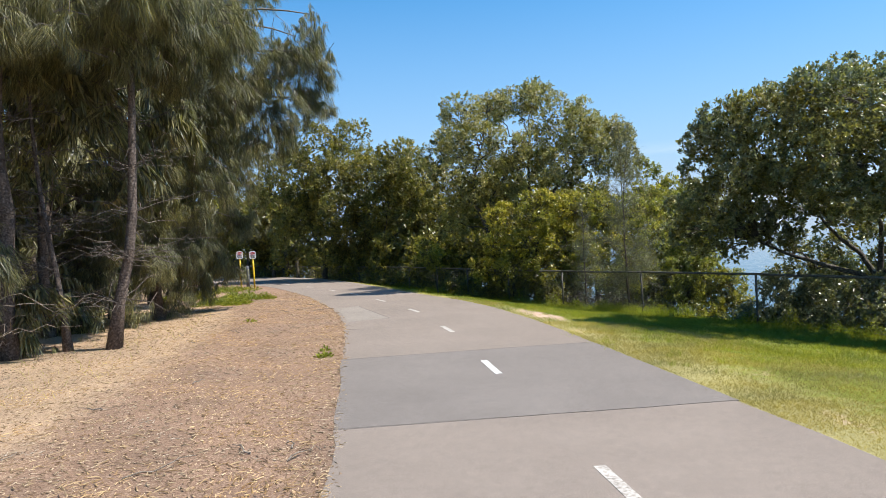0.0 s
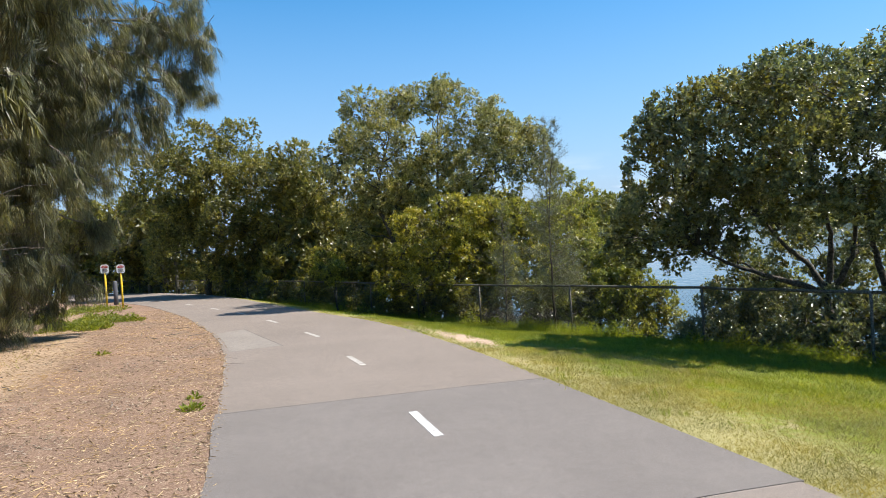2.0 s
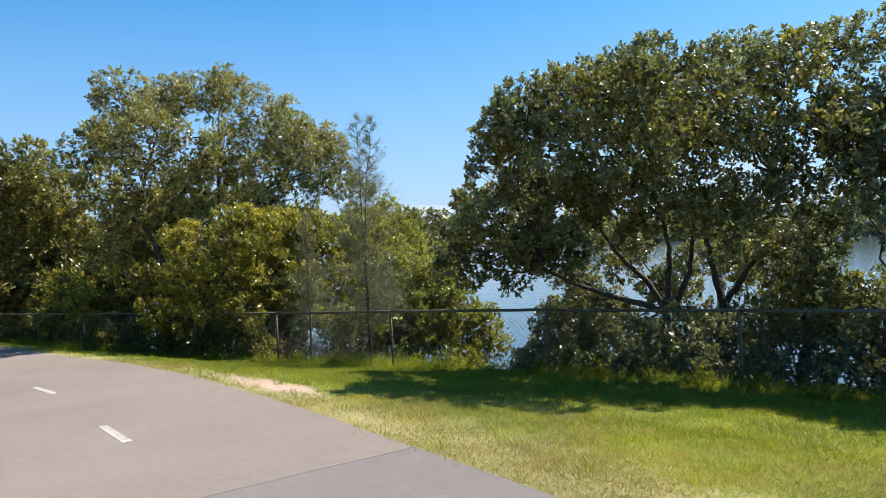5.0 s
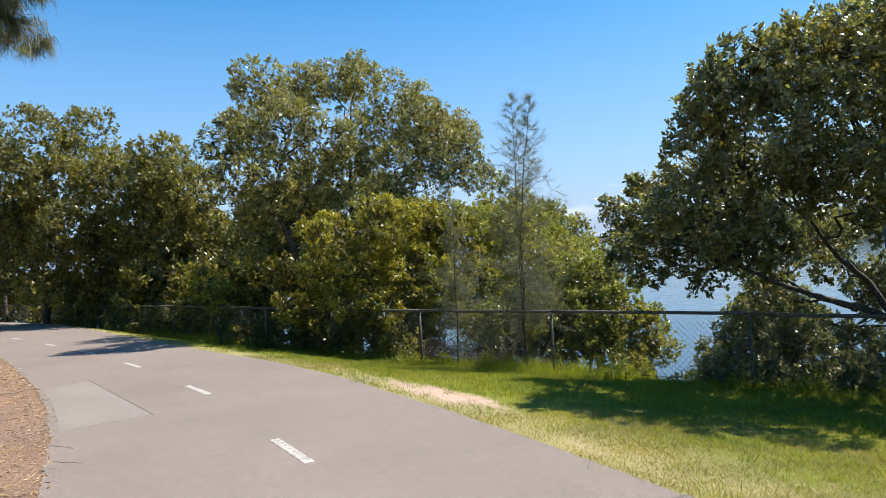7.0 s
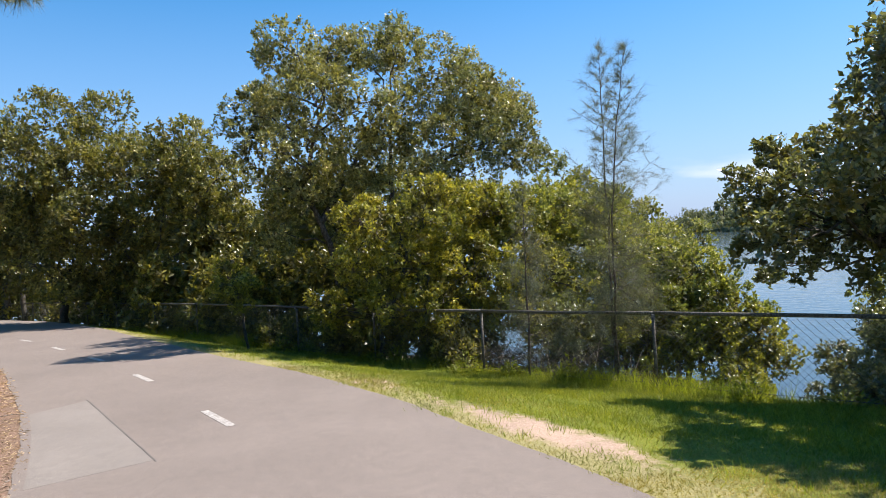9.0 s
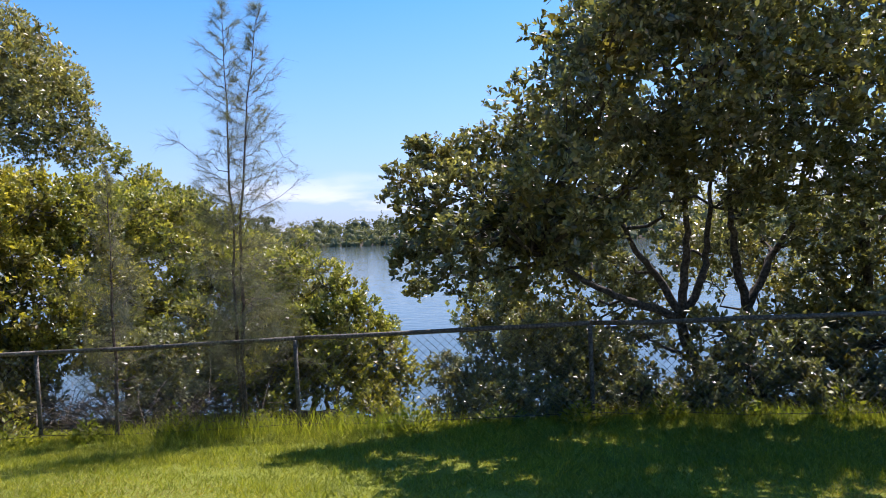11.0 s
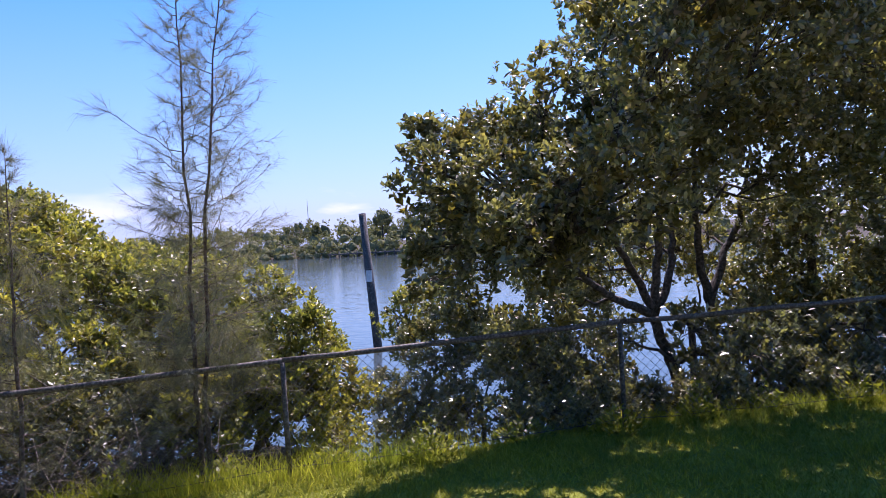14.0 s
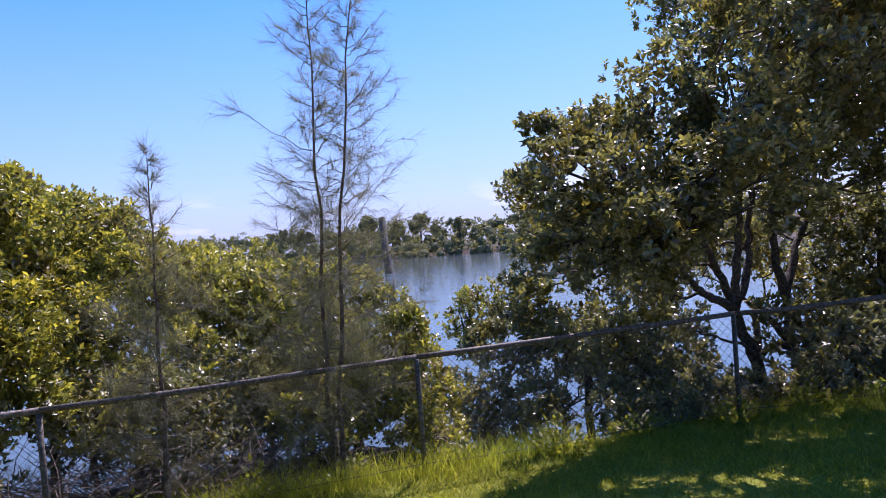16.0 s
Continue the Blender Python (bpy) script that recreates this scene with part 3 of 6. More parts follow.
def leaf_cloud(geo, lobes, r, size=0.085, width=0.46, cover=2.4, per=9, hollow=0.5, clump=0.30, full=False):
    """Leaves through lobes (x, y, z, radius): each lobe is a heap of clumps, each clump a heap of rosettes of leaves on twig tips."""
    for x, y, z, rad in lobes:
        n = max(8, int(cover * np.pi * rad**2 / (size**2 * width * 0.5) / per))
        nc = max(4, int(2.5 / clump**2))
        dc = sphere_dirs(r, nc)
        rc = rad * clump * r.uniform(0.6, 1.5, nc)
        cc = np.array([x, y, z]) + dc * (rad - rc * 0.3)[:, None] * r.uniform(min(hollow, 0.9), 1.0, (nc, 1)) ** 0.6 * np.array([1, 1, 0.95])
        k = r.choice(nc, n, p=rc**2 / (rc**2).sum())
        d = unit(dc[k] * 0.8 + np.array([0, 0, 0.35]) + unit(r.normal(0, 1, (n, 3))) * 1.05)
        c = cc[k] + d * (rc[k] * (0.45 + 0.6 * r.random(n) ** 0.5))[:, None]
        axis = unit(d * 0.7 + np.array([0, 0, 0.5]) + r.normal(0, 0.28, (n, 3)))
        e1 = unit(np.cross(axis, r.normal(0, 1, (n, 3))))
        e2 = np.cross(axis, e1)
        c, axis, e1, e2 = (np.repeat(q, per, 0) for q in (c, axis, e1, e2))
        m = len(c)
        turn = (np.tile(np.arange(per) * 2.4, n) + r.normal(0, 0.25, m))[:, None]
        lean = r.uniform(0.35, 1.5, (m, 1))
        out = axis * np.cos(lean) + (e1 * np.cos(turn) + e2 * np.sin(turn)) * np.sin(lean)
        base = c + axis * size * r.uniform(-1.0, 0.4, (m, 1)) + r.normal(0, 0.12 * size, (m, 3))
        nrm = unit(axis - out * (axis * out).sum(1, keepdims=True) + r.normal(0, 0.30, (m, 3)))
        L = size * r.uniform(0.6, 1.2, (m, 1))
        w = unit(np.cross(nrm, out)) * L * width * 0.5
        nrm = nrm * L
        if full:
            v = np.stack([base, base + out * L * 0.3 + w * 0.85 + nrm * 0.06, base + out * L * 0.68 + w * 0.85 + nrm * 0.05, base + out * L - nrm * 0.05,
                          base + out * L * 0.68 - w * 0.85 + nrm * 0.05, base + out * L * 0.3 - w * 0.85 + nrm * 0.06], 1).reshape(-1, 3)
            geo.add(v, np.arange(6 * m).reshape(-1, 6))
        else:
            v = np.stack([base, base + out * L * 0.5 + w + nrm * 0.07, base + out * L, base + out * L * 0.5 - w + nrm * 0.07], 1).reshape(-1, 3)
            geo.add(v, np.arange(4 * m).reshape(-1, 4))


def dress(ob, lobes, leaf, r, size, cover, per=9, hollow=0.5, extra=2, core=1.1, full=False):
    """The crown: an outer coat of leaves over inner leaves whose dark colour holds the crown's shade."""
    small = []
    for x, y, z, rad in lobes:
        for d in sphere_dirs(r, extra):
            d[2] = abs(d[2]) * 0.8
            small.append((x + d[0] * rad * 0.85, y + d[1] * rad * 0.85, z + d[2] * rad * 0.85, rad * r.uniform(0.35, 0.5)))
    g = Geo()
    leaf_cloud(g, list(lobes) + small, r, size, 0.5, cover, per, hollow, full=full)
    crown = tagged(part("crown", g.mesh("crown", leaf), ob), kind="stuff")
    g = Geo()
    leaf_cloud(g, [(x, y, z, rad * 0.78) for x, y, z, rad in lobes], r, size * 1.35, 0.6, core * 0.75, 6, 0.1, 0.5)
    tagged(part("inner_shade_foliage", g.mesh("inner_shade_foliage", INNER_SHADE), ob), kind="stuff")
    return crown


def limbs(geo, base, fork, lobes, r, thick=0.09, twigs=5, forks=()):
    """A trunk to the fork, further forks above it, limbs to the lobes and twigs within them."""
    base, fork = np.array(base, float), np.array(fork, float)
    tube(geo, bend(base - [0, 0, 0.25], fork, 0, thick * 0.25, 7, r), np.linspace(thick * 1.25, thick * 0.85, 7), 9)
    nodes = [fork]
    for f in forks:
        f = np.array(f, float)
        tube(geo, bend(fork - [0, 0, thick], f, 0.05, 0.03, 7, r), np.linspace(thick * 0.75, thick * 0.5, 7), 8)
        nodes.append(f)
    for x, y, z, rad in sorted(lobes, key=lambda e: np.linalg.norm(np.array(e[:3]) - fork)):
        c = np.array([x, y, z])
        k = min(range(len(nodes)), key=lambda i: np.linalg.norm(c - nodes[i]) + (3 if nodes[i][2] > z + 0.2 else 0) + (0.25 if i > len(forks) else 0))
        start, far = nodes[k], np.linalg.norm(c - nodes[k])
        wide = thick * 0.38 if k <= len(forks) else thick * 0.2
        p = bend(start - [0, 0, thick * 0.5], c, 0.10 * far * r.uniform(-0.3, 1.0), 0.045 * far ** 0.5, 8, r)
        tube(geo, p, np.linspace(wide, max(0.008, thick * 0.14), 8), 6)
        nodes.append(c)
        for d in sphere_dirs(r, twigs):
            q = c + d * rad * 0.8
            tube(geo, bend(p[6], q, 0.03, 0.02, 4, r), np.linspace(0.012, 0.004, 4), 3, False)


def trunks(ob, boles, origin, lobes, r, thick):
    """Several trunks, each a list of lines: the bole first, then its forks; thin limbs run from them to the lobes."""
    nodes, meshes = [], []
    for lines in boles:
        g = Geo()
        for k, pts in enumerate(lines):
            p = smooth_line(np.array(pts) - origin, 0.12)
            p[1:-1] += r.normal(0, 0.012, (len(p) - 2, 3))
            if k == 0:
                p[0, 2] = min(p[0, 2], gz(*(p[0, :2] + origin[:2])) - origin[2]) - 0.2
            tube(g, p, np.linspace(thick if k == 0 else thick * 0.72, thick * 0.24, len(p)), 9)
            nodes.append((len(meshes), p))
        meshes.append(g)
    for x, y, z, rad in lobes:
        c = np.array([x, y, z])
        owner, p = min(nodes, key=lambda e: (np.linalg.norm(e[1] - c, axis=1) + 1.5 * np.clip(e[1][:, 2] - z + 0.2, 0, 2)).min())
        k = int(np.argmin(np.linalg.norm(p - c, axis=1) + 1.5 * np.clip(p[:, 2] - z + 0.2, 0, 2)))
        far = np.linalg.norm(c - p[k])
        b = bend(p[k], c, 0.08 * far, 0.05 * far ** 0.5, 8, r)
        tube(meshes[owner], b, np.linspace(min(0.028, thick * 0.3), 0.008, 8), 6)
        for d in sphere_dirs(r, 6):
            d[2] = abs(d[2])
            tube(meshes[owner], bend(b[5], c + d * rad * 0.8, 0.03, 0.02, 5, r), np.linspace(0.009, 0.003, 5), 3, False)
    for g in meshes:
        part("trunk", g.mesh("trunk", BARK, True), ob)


def mangrove(name, label, base, fork, lobes, leaf, seed, size=0.085, cover=3.6, thick=0.09, stems=(), category="tree", per=9, hollow=0.5, extra=2, forks=(), core=1.8, boles=(), full=False):
    """A mangrove: trunk with limbs, and a crown of many leaves in uneven lobes."""
    r = np.random.default_rng(seed)
    bz = gz(base[0], base[1])
    origin = np.array([base[0], base[1], bz])
    rel = [(x - origin[0], y - origin[1], z - origin[2], rad) for x, y, z, rad in lobes]
    fork_rel = np.array(fork, float) - origin
    ob = tagged(thing(name, origin), label, category)
    g = Geo()
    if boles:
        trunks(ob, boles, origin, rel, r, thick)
    else:
        limbs(g, (0, 0, 0), fork_rel, rel, r, thick, 5, [np.array(f) - origin for f in forks])
        part("trunk", g.mesh("trunk", BARK, True), ob)
    for sx, sy, fx, fy, fz in stems:
        g = Geo()
        sz = gz(sx, sy)
        pick = r.choice(len(rel), min(6, len(rel)), replace=False)
        limbs(g, (sx - origin[0], sy - origin[1], sz - origin[2]), (fx - origin[0], fy - origin[1], fz - origin[2]), [rel[i] for i in pick], r, thick * 0.85, 2)
        part("stem", g.mesh("stem", BARK, True), ob)
    dress(ob, rel, leaf, r, size, cover, per, hollow, extra, core, full)
    return ob


def lobes_in(r, n, centre, spread, rad):
    """Lobes scattered in an ellipsoid, the larger ones low."""
    d = sphere_dirs(r, n) * (r.random((n, 1)) ** 0.4)
    return [(centre[0] + a * spread[0], centre[1] + b * spread[1], centre[2] + c * spread[2], rad * r.uniform(0.75, 1.2)) for a, b, c in d]


def needle_cloud(geo, twig_geo, lobes, r, per_m3, needles=46, length=0.27, width=0.012, droop=0.9, stalk=0.008):
    """Tassels of thin hanging needles, gathered on boughs, through lobes (x, y, z, rx, rz)."""
    for x, y, z, rx, rz in lobes:
        n = max(8, int(per_m3 * 4.19 * rx * rx * rz))
        nb = max(4, n // 14)
        db = sphere_dirs(r, nb)
        bough = np.array([x, y, z]) + db * (r.random((nb, 1)) ** 0.4) * np.array([rx, rx, rz]) * 0.92
        k = r.integers(0, nb, n)
        c = bough[k] + r.normal(0, 0.17, (n, 3)) * np.array([rx, rx, rz]) ** 0.7
        out = unit(db[k] * np.array([1, 1, 0.15]) + r.normal(0, 0.35, (n, 3)))
        for j in range(0, n, 2):
            tube(twig_geo, [c[j] - out[j] * 0.5 + [0, 0, 0.12], c[j] - out[j] * 0.15 + [0, 0, 0.1], c[j]], [stalk, stalk * 0.7, stalk * 0.35], 3, False)
        hang = unit(out * 0.45 + np.array([0, 0, -1.5 * droop]) + r.normal(0, 0.22, (n, 3)))
        cc, oo, hh = (np.repeat(q_, needles, 0) for q_ in (c, out, hang))
        m = len(cc)
        u = r.random((m, 1))
        base = cc - oo * u * 0.3 + np.array([0, 0, 0.07]) * u + r.normal(0, 0.022, (m, 3))
        L = length * r.uniform(0.6, 1.35, (m, 1))
        way = unit(hh + r.normal(0, 0.24, (m, 3)))
        tip = base + way * L
        w = unit(np.cross(way, r.normal(0, 1, (m, 3)))) * width * 0.5
        v = np.stack([base - w, base + w, tip], 1).reshape(-1, 3)
        geo.add(v, np.arange(3 * m).reshape(-1, 3))


def even3(p, n):
    """n points spaced evenly along a line in space."""
    run = np.r_[0, np.cumsum(np.linalg.norm(np.diff(p, axis=0), axis=1))]
    return np.stack([np.interp(np.linspace(0, run[-1], n), run, p[:, i]) for i in range(3)], -1)


def she_oak(label, base, trunk_top, lobes, seed, thick=0.13, per_m3=9, leaf=None, stems=0, needles=46, width=0.012, lean=(0, 0), length=0.30, twig=None, droop=0.8, bow=(), dead=26):
    """A she-oak: slim trunk, thin dead twigs low down, curtains of hanging needles."""
    r = np.random.default_rng(seed)
    o = np.array([base[0], base[1], gz(*base)])
    ob = tagged(thing("she_oak_tree", o), label, "tree")
    top = np.array(trunk_top, float) - o
    g = Geo()
    line = bend((0, 0, -0.2), top, 0, 0.05, 11, r)
    if len(bow):
        line = even3(smooth_line([np.array(p) - o for p in bow], 0.1), 11)
        line[0, 2] -= 0.2
    line[:, 0] += lean[0] * np.sin(np.linspace(0, np.pi, 11))
    line[:, 1] += lean[1] * np.sin(np.linspace(0, np.pi, 11))
    tube(g, line, np.linspace(thick, thick * 0.25, 11) + np.r_[0.05, np.zeros(10)], 10)
    part("trunk", g.mesh("trunk", BARK_OAK, True), ob)
    g = Geo()
    rel = [(x - o[0], y - o[1], z - o[2], a, b) for x, y, z, a, b in lobes]
    for x, y, z, a, b in rel:
        k = int(np.clip(np.searchsorted(line[:, 2], z - a * 0.5), 2, 9))
        tube(g, bend(line[k], (x, y, z + 0.3 * b), 0.25, 0.05, 7, r), np.linspace(thick * 0.4, 0.012, 7), 6)
    for _ in range(dead):
        h = r.uniform(0.12, 0.58)
        p = line[int(h * 10)]
        a = r.uniform(0, 6.28)
        L = r.uniform(0.5, 1.6)
        q = p + np.array([math.cos(a) * L, math.sin(a) * L, r.uniform(-0.3, 0.5)])
        b = bend(p, q, 0.05, 0.07, 6, r)
        tube(g, b, np.linspace(0.009, 0.0025, 6), 4, False)
        for j in (2, 3, 4) if dead > 40 else ():
            e = b[j] + np.array([r.normal(0, 0.22), r.normal(0, 0.22), r.uniform(-0.25, 0.2)])
            tube(g, bend(b[j], e, 0.02, 0.03, 4, r), np.linspace(0.005, 0.002, 4), 3, False)
    ng = Geo()
    needle_cloud(ng, g, rel, r, per_m3, needles, length, width, droop)
    tagged(part("branch", g.mesh("branch", twig or TWIG), ob, "thin grey dead twigs and limbs"), kind="stuff")
    tagged(part("crown", ng.mesh("crown", leaf or NEEDLE), ob, "drooping grey-green needle foliage"), kind="stuff")
    return ob


def young_she_oak(label, base, stems, seed, low=0.5, reach=1.15, count=60, needles=26, dense=1.0, skirts=()):
    """A wispy sapling: one or two thin stems with rising side branches and sparse needles."""
    r = np.random.default_rng(seed)
    o = np.array([base[0], base[1], gz(*base)])
    ob = tagged(thing("young_she_oak", o), label, "tree")
    bg, ng = Geo(), Geo()
    for foot, *mid, top in stems:
        g = Geo()
        tp = np.array(top, float) - o
        way_up = [np.array([foot[0], foot[1], gz(*foot) - 0.15]) - o, *(np.array(m_) - o for m_ in mid), tp]
        line = even3(smooth_line(way_up, 0.1), 16)
        line[1:-1] += r.normal(0, 0.01, (14, 3))
        tube(g, line, np.linspace(0.025, 0.0, 16) * np.linspace(1.0, 0.75, 16) + 0.0035, 7)
        part("trunk", g.mesh("trunk", BARK_OAK, True), ob)
        H = tp[2]
        for k in range(count):
            h = low + (H - low) * (k + r.random()) / count
            f = (h - low) / (H - low)
            p = np.array([np.interp(h, line[:, 2], line[:, 0]), np.interp(h, line[:, 2], line[:, 1]), h])
            a = r.uniform(0, 6.28)
            L = reach * (1.0 - 0.94 * f ** 1.25) * r.uniform(0.35, 1.25) * (0.75 + 0.25 * min(1, f * 5))
            rise = L * (r.uniform(0.1, 0.45) + 0.7 * f ** 1.5)
            q = p + np.array([math.cos(a) * L, math.sin(a) * L, rise])
            b = bend(p, q, -0.05 * L, 0.03 * L, 7, r)
            tube(bg, b, np.linspace(0.0045, 0.0012, 7), 3, False)
            dirb = unit(q - p)
            shoots = [b]
            for j in r.integers(1, 6, 4):
                e = b[j] + unit(dirb * 0.8 + r.normal(0, 0.5, 3)) * L * r.uniform(0.25, 0.55)
                shoots.append(bend(b[j], e, -0.01, 0.01, 7, r))
                tube(bg, shoots[-1], np.linspace(0.0022, 0.0008, 7), 3, False)
            for line_, share in zip(shoots, (0.3, 0.18, 0.18, 0.17, 0.17)):
                m = max(3, int(needles * (0.45 + L) * dense * share))
                s = 0.1 + 0.9 * r.random(m)
                st = np.stack([np.interp(s, np.linspace(0, 1, 7), line_[:, i]) for i in range(3)], -1)
                way = unit(unit(line_[-1] - line_[0]) * 0.8 + np.array([0, 0, 0.05 - 0.3 * (1 - f)]) + r.normal(0, 0.48, (m, 3)))
                Ln = r.uniform(0.07, 0.22, (m, 1))
                w = unit(np.cross(way, r.normal(0, 1, (m, 3)))) * 0.001
                v = np.stack([st - w, st + w, st + way * Ln + np.array([0, 0, -0.025]) * (1 - f)], 1).reshape(-1, 3)
                ng.add(v, np.arange(3 * m).reshape(-1, 3))
    needle_cloud(ng, bg, [(x - o[0], y - o[1], z - o[2], a, b) for x, y, z, a, b in skirts], r, 17, 46, 0.26, 0.0036, 0.4, 0.003)
    tagged(part("branch", bg.mesh("branch", BARK_OAK), ob), kind="stuff")
    tagged(part("crown", ng.mesh("crown", NEEDLE_GREY), ob, "sparse feathery grey-green needles"), kind="stuff")
    return ob


# ---------- river-side mangroves ----------
TALL = [(0.89, 23.63, 5.05, 0.7), (2.01, 24.88, 5.42, 0.77), (3.53, 24.97, 5.61, 0.71), (4.41, 24.19, 4.81, 0.77), (5.09, 23.47, 4, 0.77), (-0, 23.33, 3.68, 0.65), (0.4, 23.2, 2.85, 0.67), (1.41, 23.46, 4, 0.82), (2.32, 23.2, 3.71, 0.72), (3.59, 24.41, 3.93, 0.9), (4.43, 23.64, 3.27, 0.77), (7.3, 26.2, 3.15, 0.62), (6.64, 25.64, 4.22, 0.69), (1.02, 24.58, 2.18, 0.77), (2.58, 25.19, 2.85, 0.82), (3.88, 27.42, 2.93, 1.1), (1.81, 27.01, 5.33, 0.9), (0.57, 26.3, 4.35, 0.78), (5.3, 25.0, 4.85, 0.72), (6.0, 25.4, 4.15, 0.8), (6.9, 25.9, 4.1, 0.62), (6.5, 25.4, 3.3, 0.8), (5.2, 25.2, 3.75, 0.8), (4.0, 26.3, 5.9, 0.62), (2.9, 25.6, 5.6, 0.68), (5.6, 26.0, 2.6, 0.85), (4.3, 25.6, 2.2, 0.8), (1.18, 24.5, 3.2, 0.62), (0.7, 24.6, 2.2, 0.6), (1.85, 24.4, 2.3, 0.55), (3.0, 24.1, 3.1, 0.65), (2.1, 24.9, 1.3, 0.6), (0.4, 24.7, 1.2, 0.6), (2.66, 24.2, 2.0, 0.55), (0.8, 24.6, 3.8, 0.55)]
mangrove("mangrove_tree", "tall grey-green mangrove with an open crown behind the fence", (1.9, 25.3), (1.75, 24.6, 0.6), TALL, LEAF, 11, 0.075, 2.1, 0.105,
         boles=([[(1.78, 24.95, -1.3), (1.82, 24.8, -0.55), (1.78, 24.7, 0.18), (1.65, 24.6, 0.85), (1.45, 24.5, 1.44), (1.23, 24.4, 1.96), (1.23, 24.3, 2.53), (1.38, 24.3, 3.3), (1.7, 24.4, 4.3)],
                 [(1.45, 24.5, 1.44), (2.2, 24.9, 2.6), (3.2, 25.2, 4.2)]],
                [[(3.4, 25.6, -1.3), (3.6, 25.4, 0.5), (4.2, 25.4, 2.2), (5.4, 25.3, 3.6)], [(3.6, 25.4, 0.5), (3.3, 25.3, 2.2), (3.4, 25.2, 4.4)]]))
YELLOWING = [(3.2, 21.36, 1.47, 0.7), (2.18, 21.84, 1.21, 0.63), (4.35, 21.55, 1.37, 0.65), (2.73, 21.47, 0.52, 0.71), (3.92, 21.14, 0.35, 0.73), (1.87, 22.25, 1.46, 0.4), (4.98, 21.88, 0.78, 0.7), (3.78, 22.74, 0.97, 0.84), (2.13, 23.2, 0.46, 0.6), (2.3, 21.2, -0.15, 0.46), (3.1, 21.0, -0.35, 0.5), (4.4, 21.2, 0.1, 0.55), (4.85, 21.6, 1.5, 0.48), (5.25, 22.0, 1.55, 0.46), (1.65, 21.5, 0.6, 0.42), (3.3, 21.7, 1.75, 0.36), (4.2, 22.3, 1.8, 0.4), (1.85, 21.3, 1.3, 0.36), (1.3, 22.9, -0.3, 0.4), (1.35, 23.6, -0.65, 0.4)]
mangrove("mangrove_shrub", "yellow-green young mangrove thick with leaves behind the fence", (3.3, 22.3), (3.2, 22.2, -0.6), YELLOWING, LEAF_GOLD, 12, 0.078, 2.5, 0.06,
         [(2.4, 22.6, 2.3, 22.4, -0.5), (4.3, 22.2, 4.3, 22.0, -0.5)], "shrub")
SMALL_YELLOW = [(-0.47, 24.95, 0.01, 0.51), (-0.72, 25.55, 0.33, 0.4)]
mangrove("mangrove_shrub", "small yellow-green mangrove sprig beside the fence", (-0.3, 25.6), (-0.4, 25.4, -0.7), SMALL_YELLOW, LEAF_GOLD, 13, 0.095, 3.0, 0.03, (), "shrub")
FAR_LEFT = [(-7.25, 36.81, 5.81, 1.37), (-7.97, 35.96, 4.8, 1.19), (-6.01, 35.39, 3.88, 1.19), (-5.32, 38.36, 6.47, 1.07), (-2.28, 33.84, 4.5, 1.29), (-3.24, 34.61, 3.62, 1.31), (-1.09, 32.97, 3.41, 1.05), (-5.63, 34.23, 2.51, 0.8), (-4.07, 35.34, 1.99, 1.22), (-7.74, 36.89, 2.22, 1.45), (-1.69, 33.63, 1.24, 1.17), (-0.52, 32.27, 1.72, 0.84), (-8.59, 37.62, 0.8, 1.48), (-5.74, 36.83, 0.64, 1.48), (-3.05, 35.55, 0.29, 1.24)]
FAR_FILL = [(-4.5, 35.4, 3.9, 1.2), (-3.0, 34.6, 2.2, 1.2), (-1.9, 33.6, 2.5, 1.0), (-4.4, 35.6, 0.9, 1.2), (-2.9, 35.0, 3.9, 1.0), (-4.5, 36.9, 4.7, 1.0), (-2.5, 36.4, 4.5, 1.0), (-1.0, 36.0, 3.6, 0.95), (-5.1, 37.0, 2.8, 1.1), (-2.8, 36.4, 2.7, 1.1), (-0.8, 36.0, 1.7, 1.0)]
PATH_FILL = [(-6.6, 36.2, 4.2, 1.2), (-5.9, 35.6, 1.8, 1.2), (-7.6, 36.4, 3.2, 1.2), (-8.6, 37.2, 2.6, 1.2), (-6.6, 36.2, 0.4, 1.2), (-10.6, 38.3, 5.2, 1.1), (-8.6, 37.8, 5.4, 1.05), (-6.3, 37.3, 5.6, 0.9), (-10.0, 38.2, 3.5, 1.2), (-7.3, 37.5, 3.4, 1.1)]
mangrove("mangrove_tree", "broad olive-green mangrove shading the fence at the bend", (-3.6, 35.6), (-3.6, 35.2, 0.2), FAR_LEFT[3:8] + FAR_LEFT[10:12] + FAR_LEFT[14:15] + FAR_FILL, LEAF_OLIVE, 14, 0.12, 1.9, 0.13,
         [(-1.6, 34.4, -1.6, 34.2, 0.3)], core=2.6)
mangrove("mangrove_tree", "broad olive-green mangrove overhanging the path at the bend", (-7.2, 38.2), (-7.2, 37.6, 0.2), FAR_LEFT[:3] + FAR_LEFT[8:10] + FAR_LEFT[12:14] + PATH_FILL, LEAF_OLIVE, 15, 0.12, 1.9, 0.13,
         [(-5.6, 37.8, -5.6, 37.6, 0.3)], core=2.6)
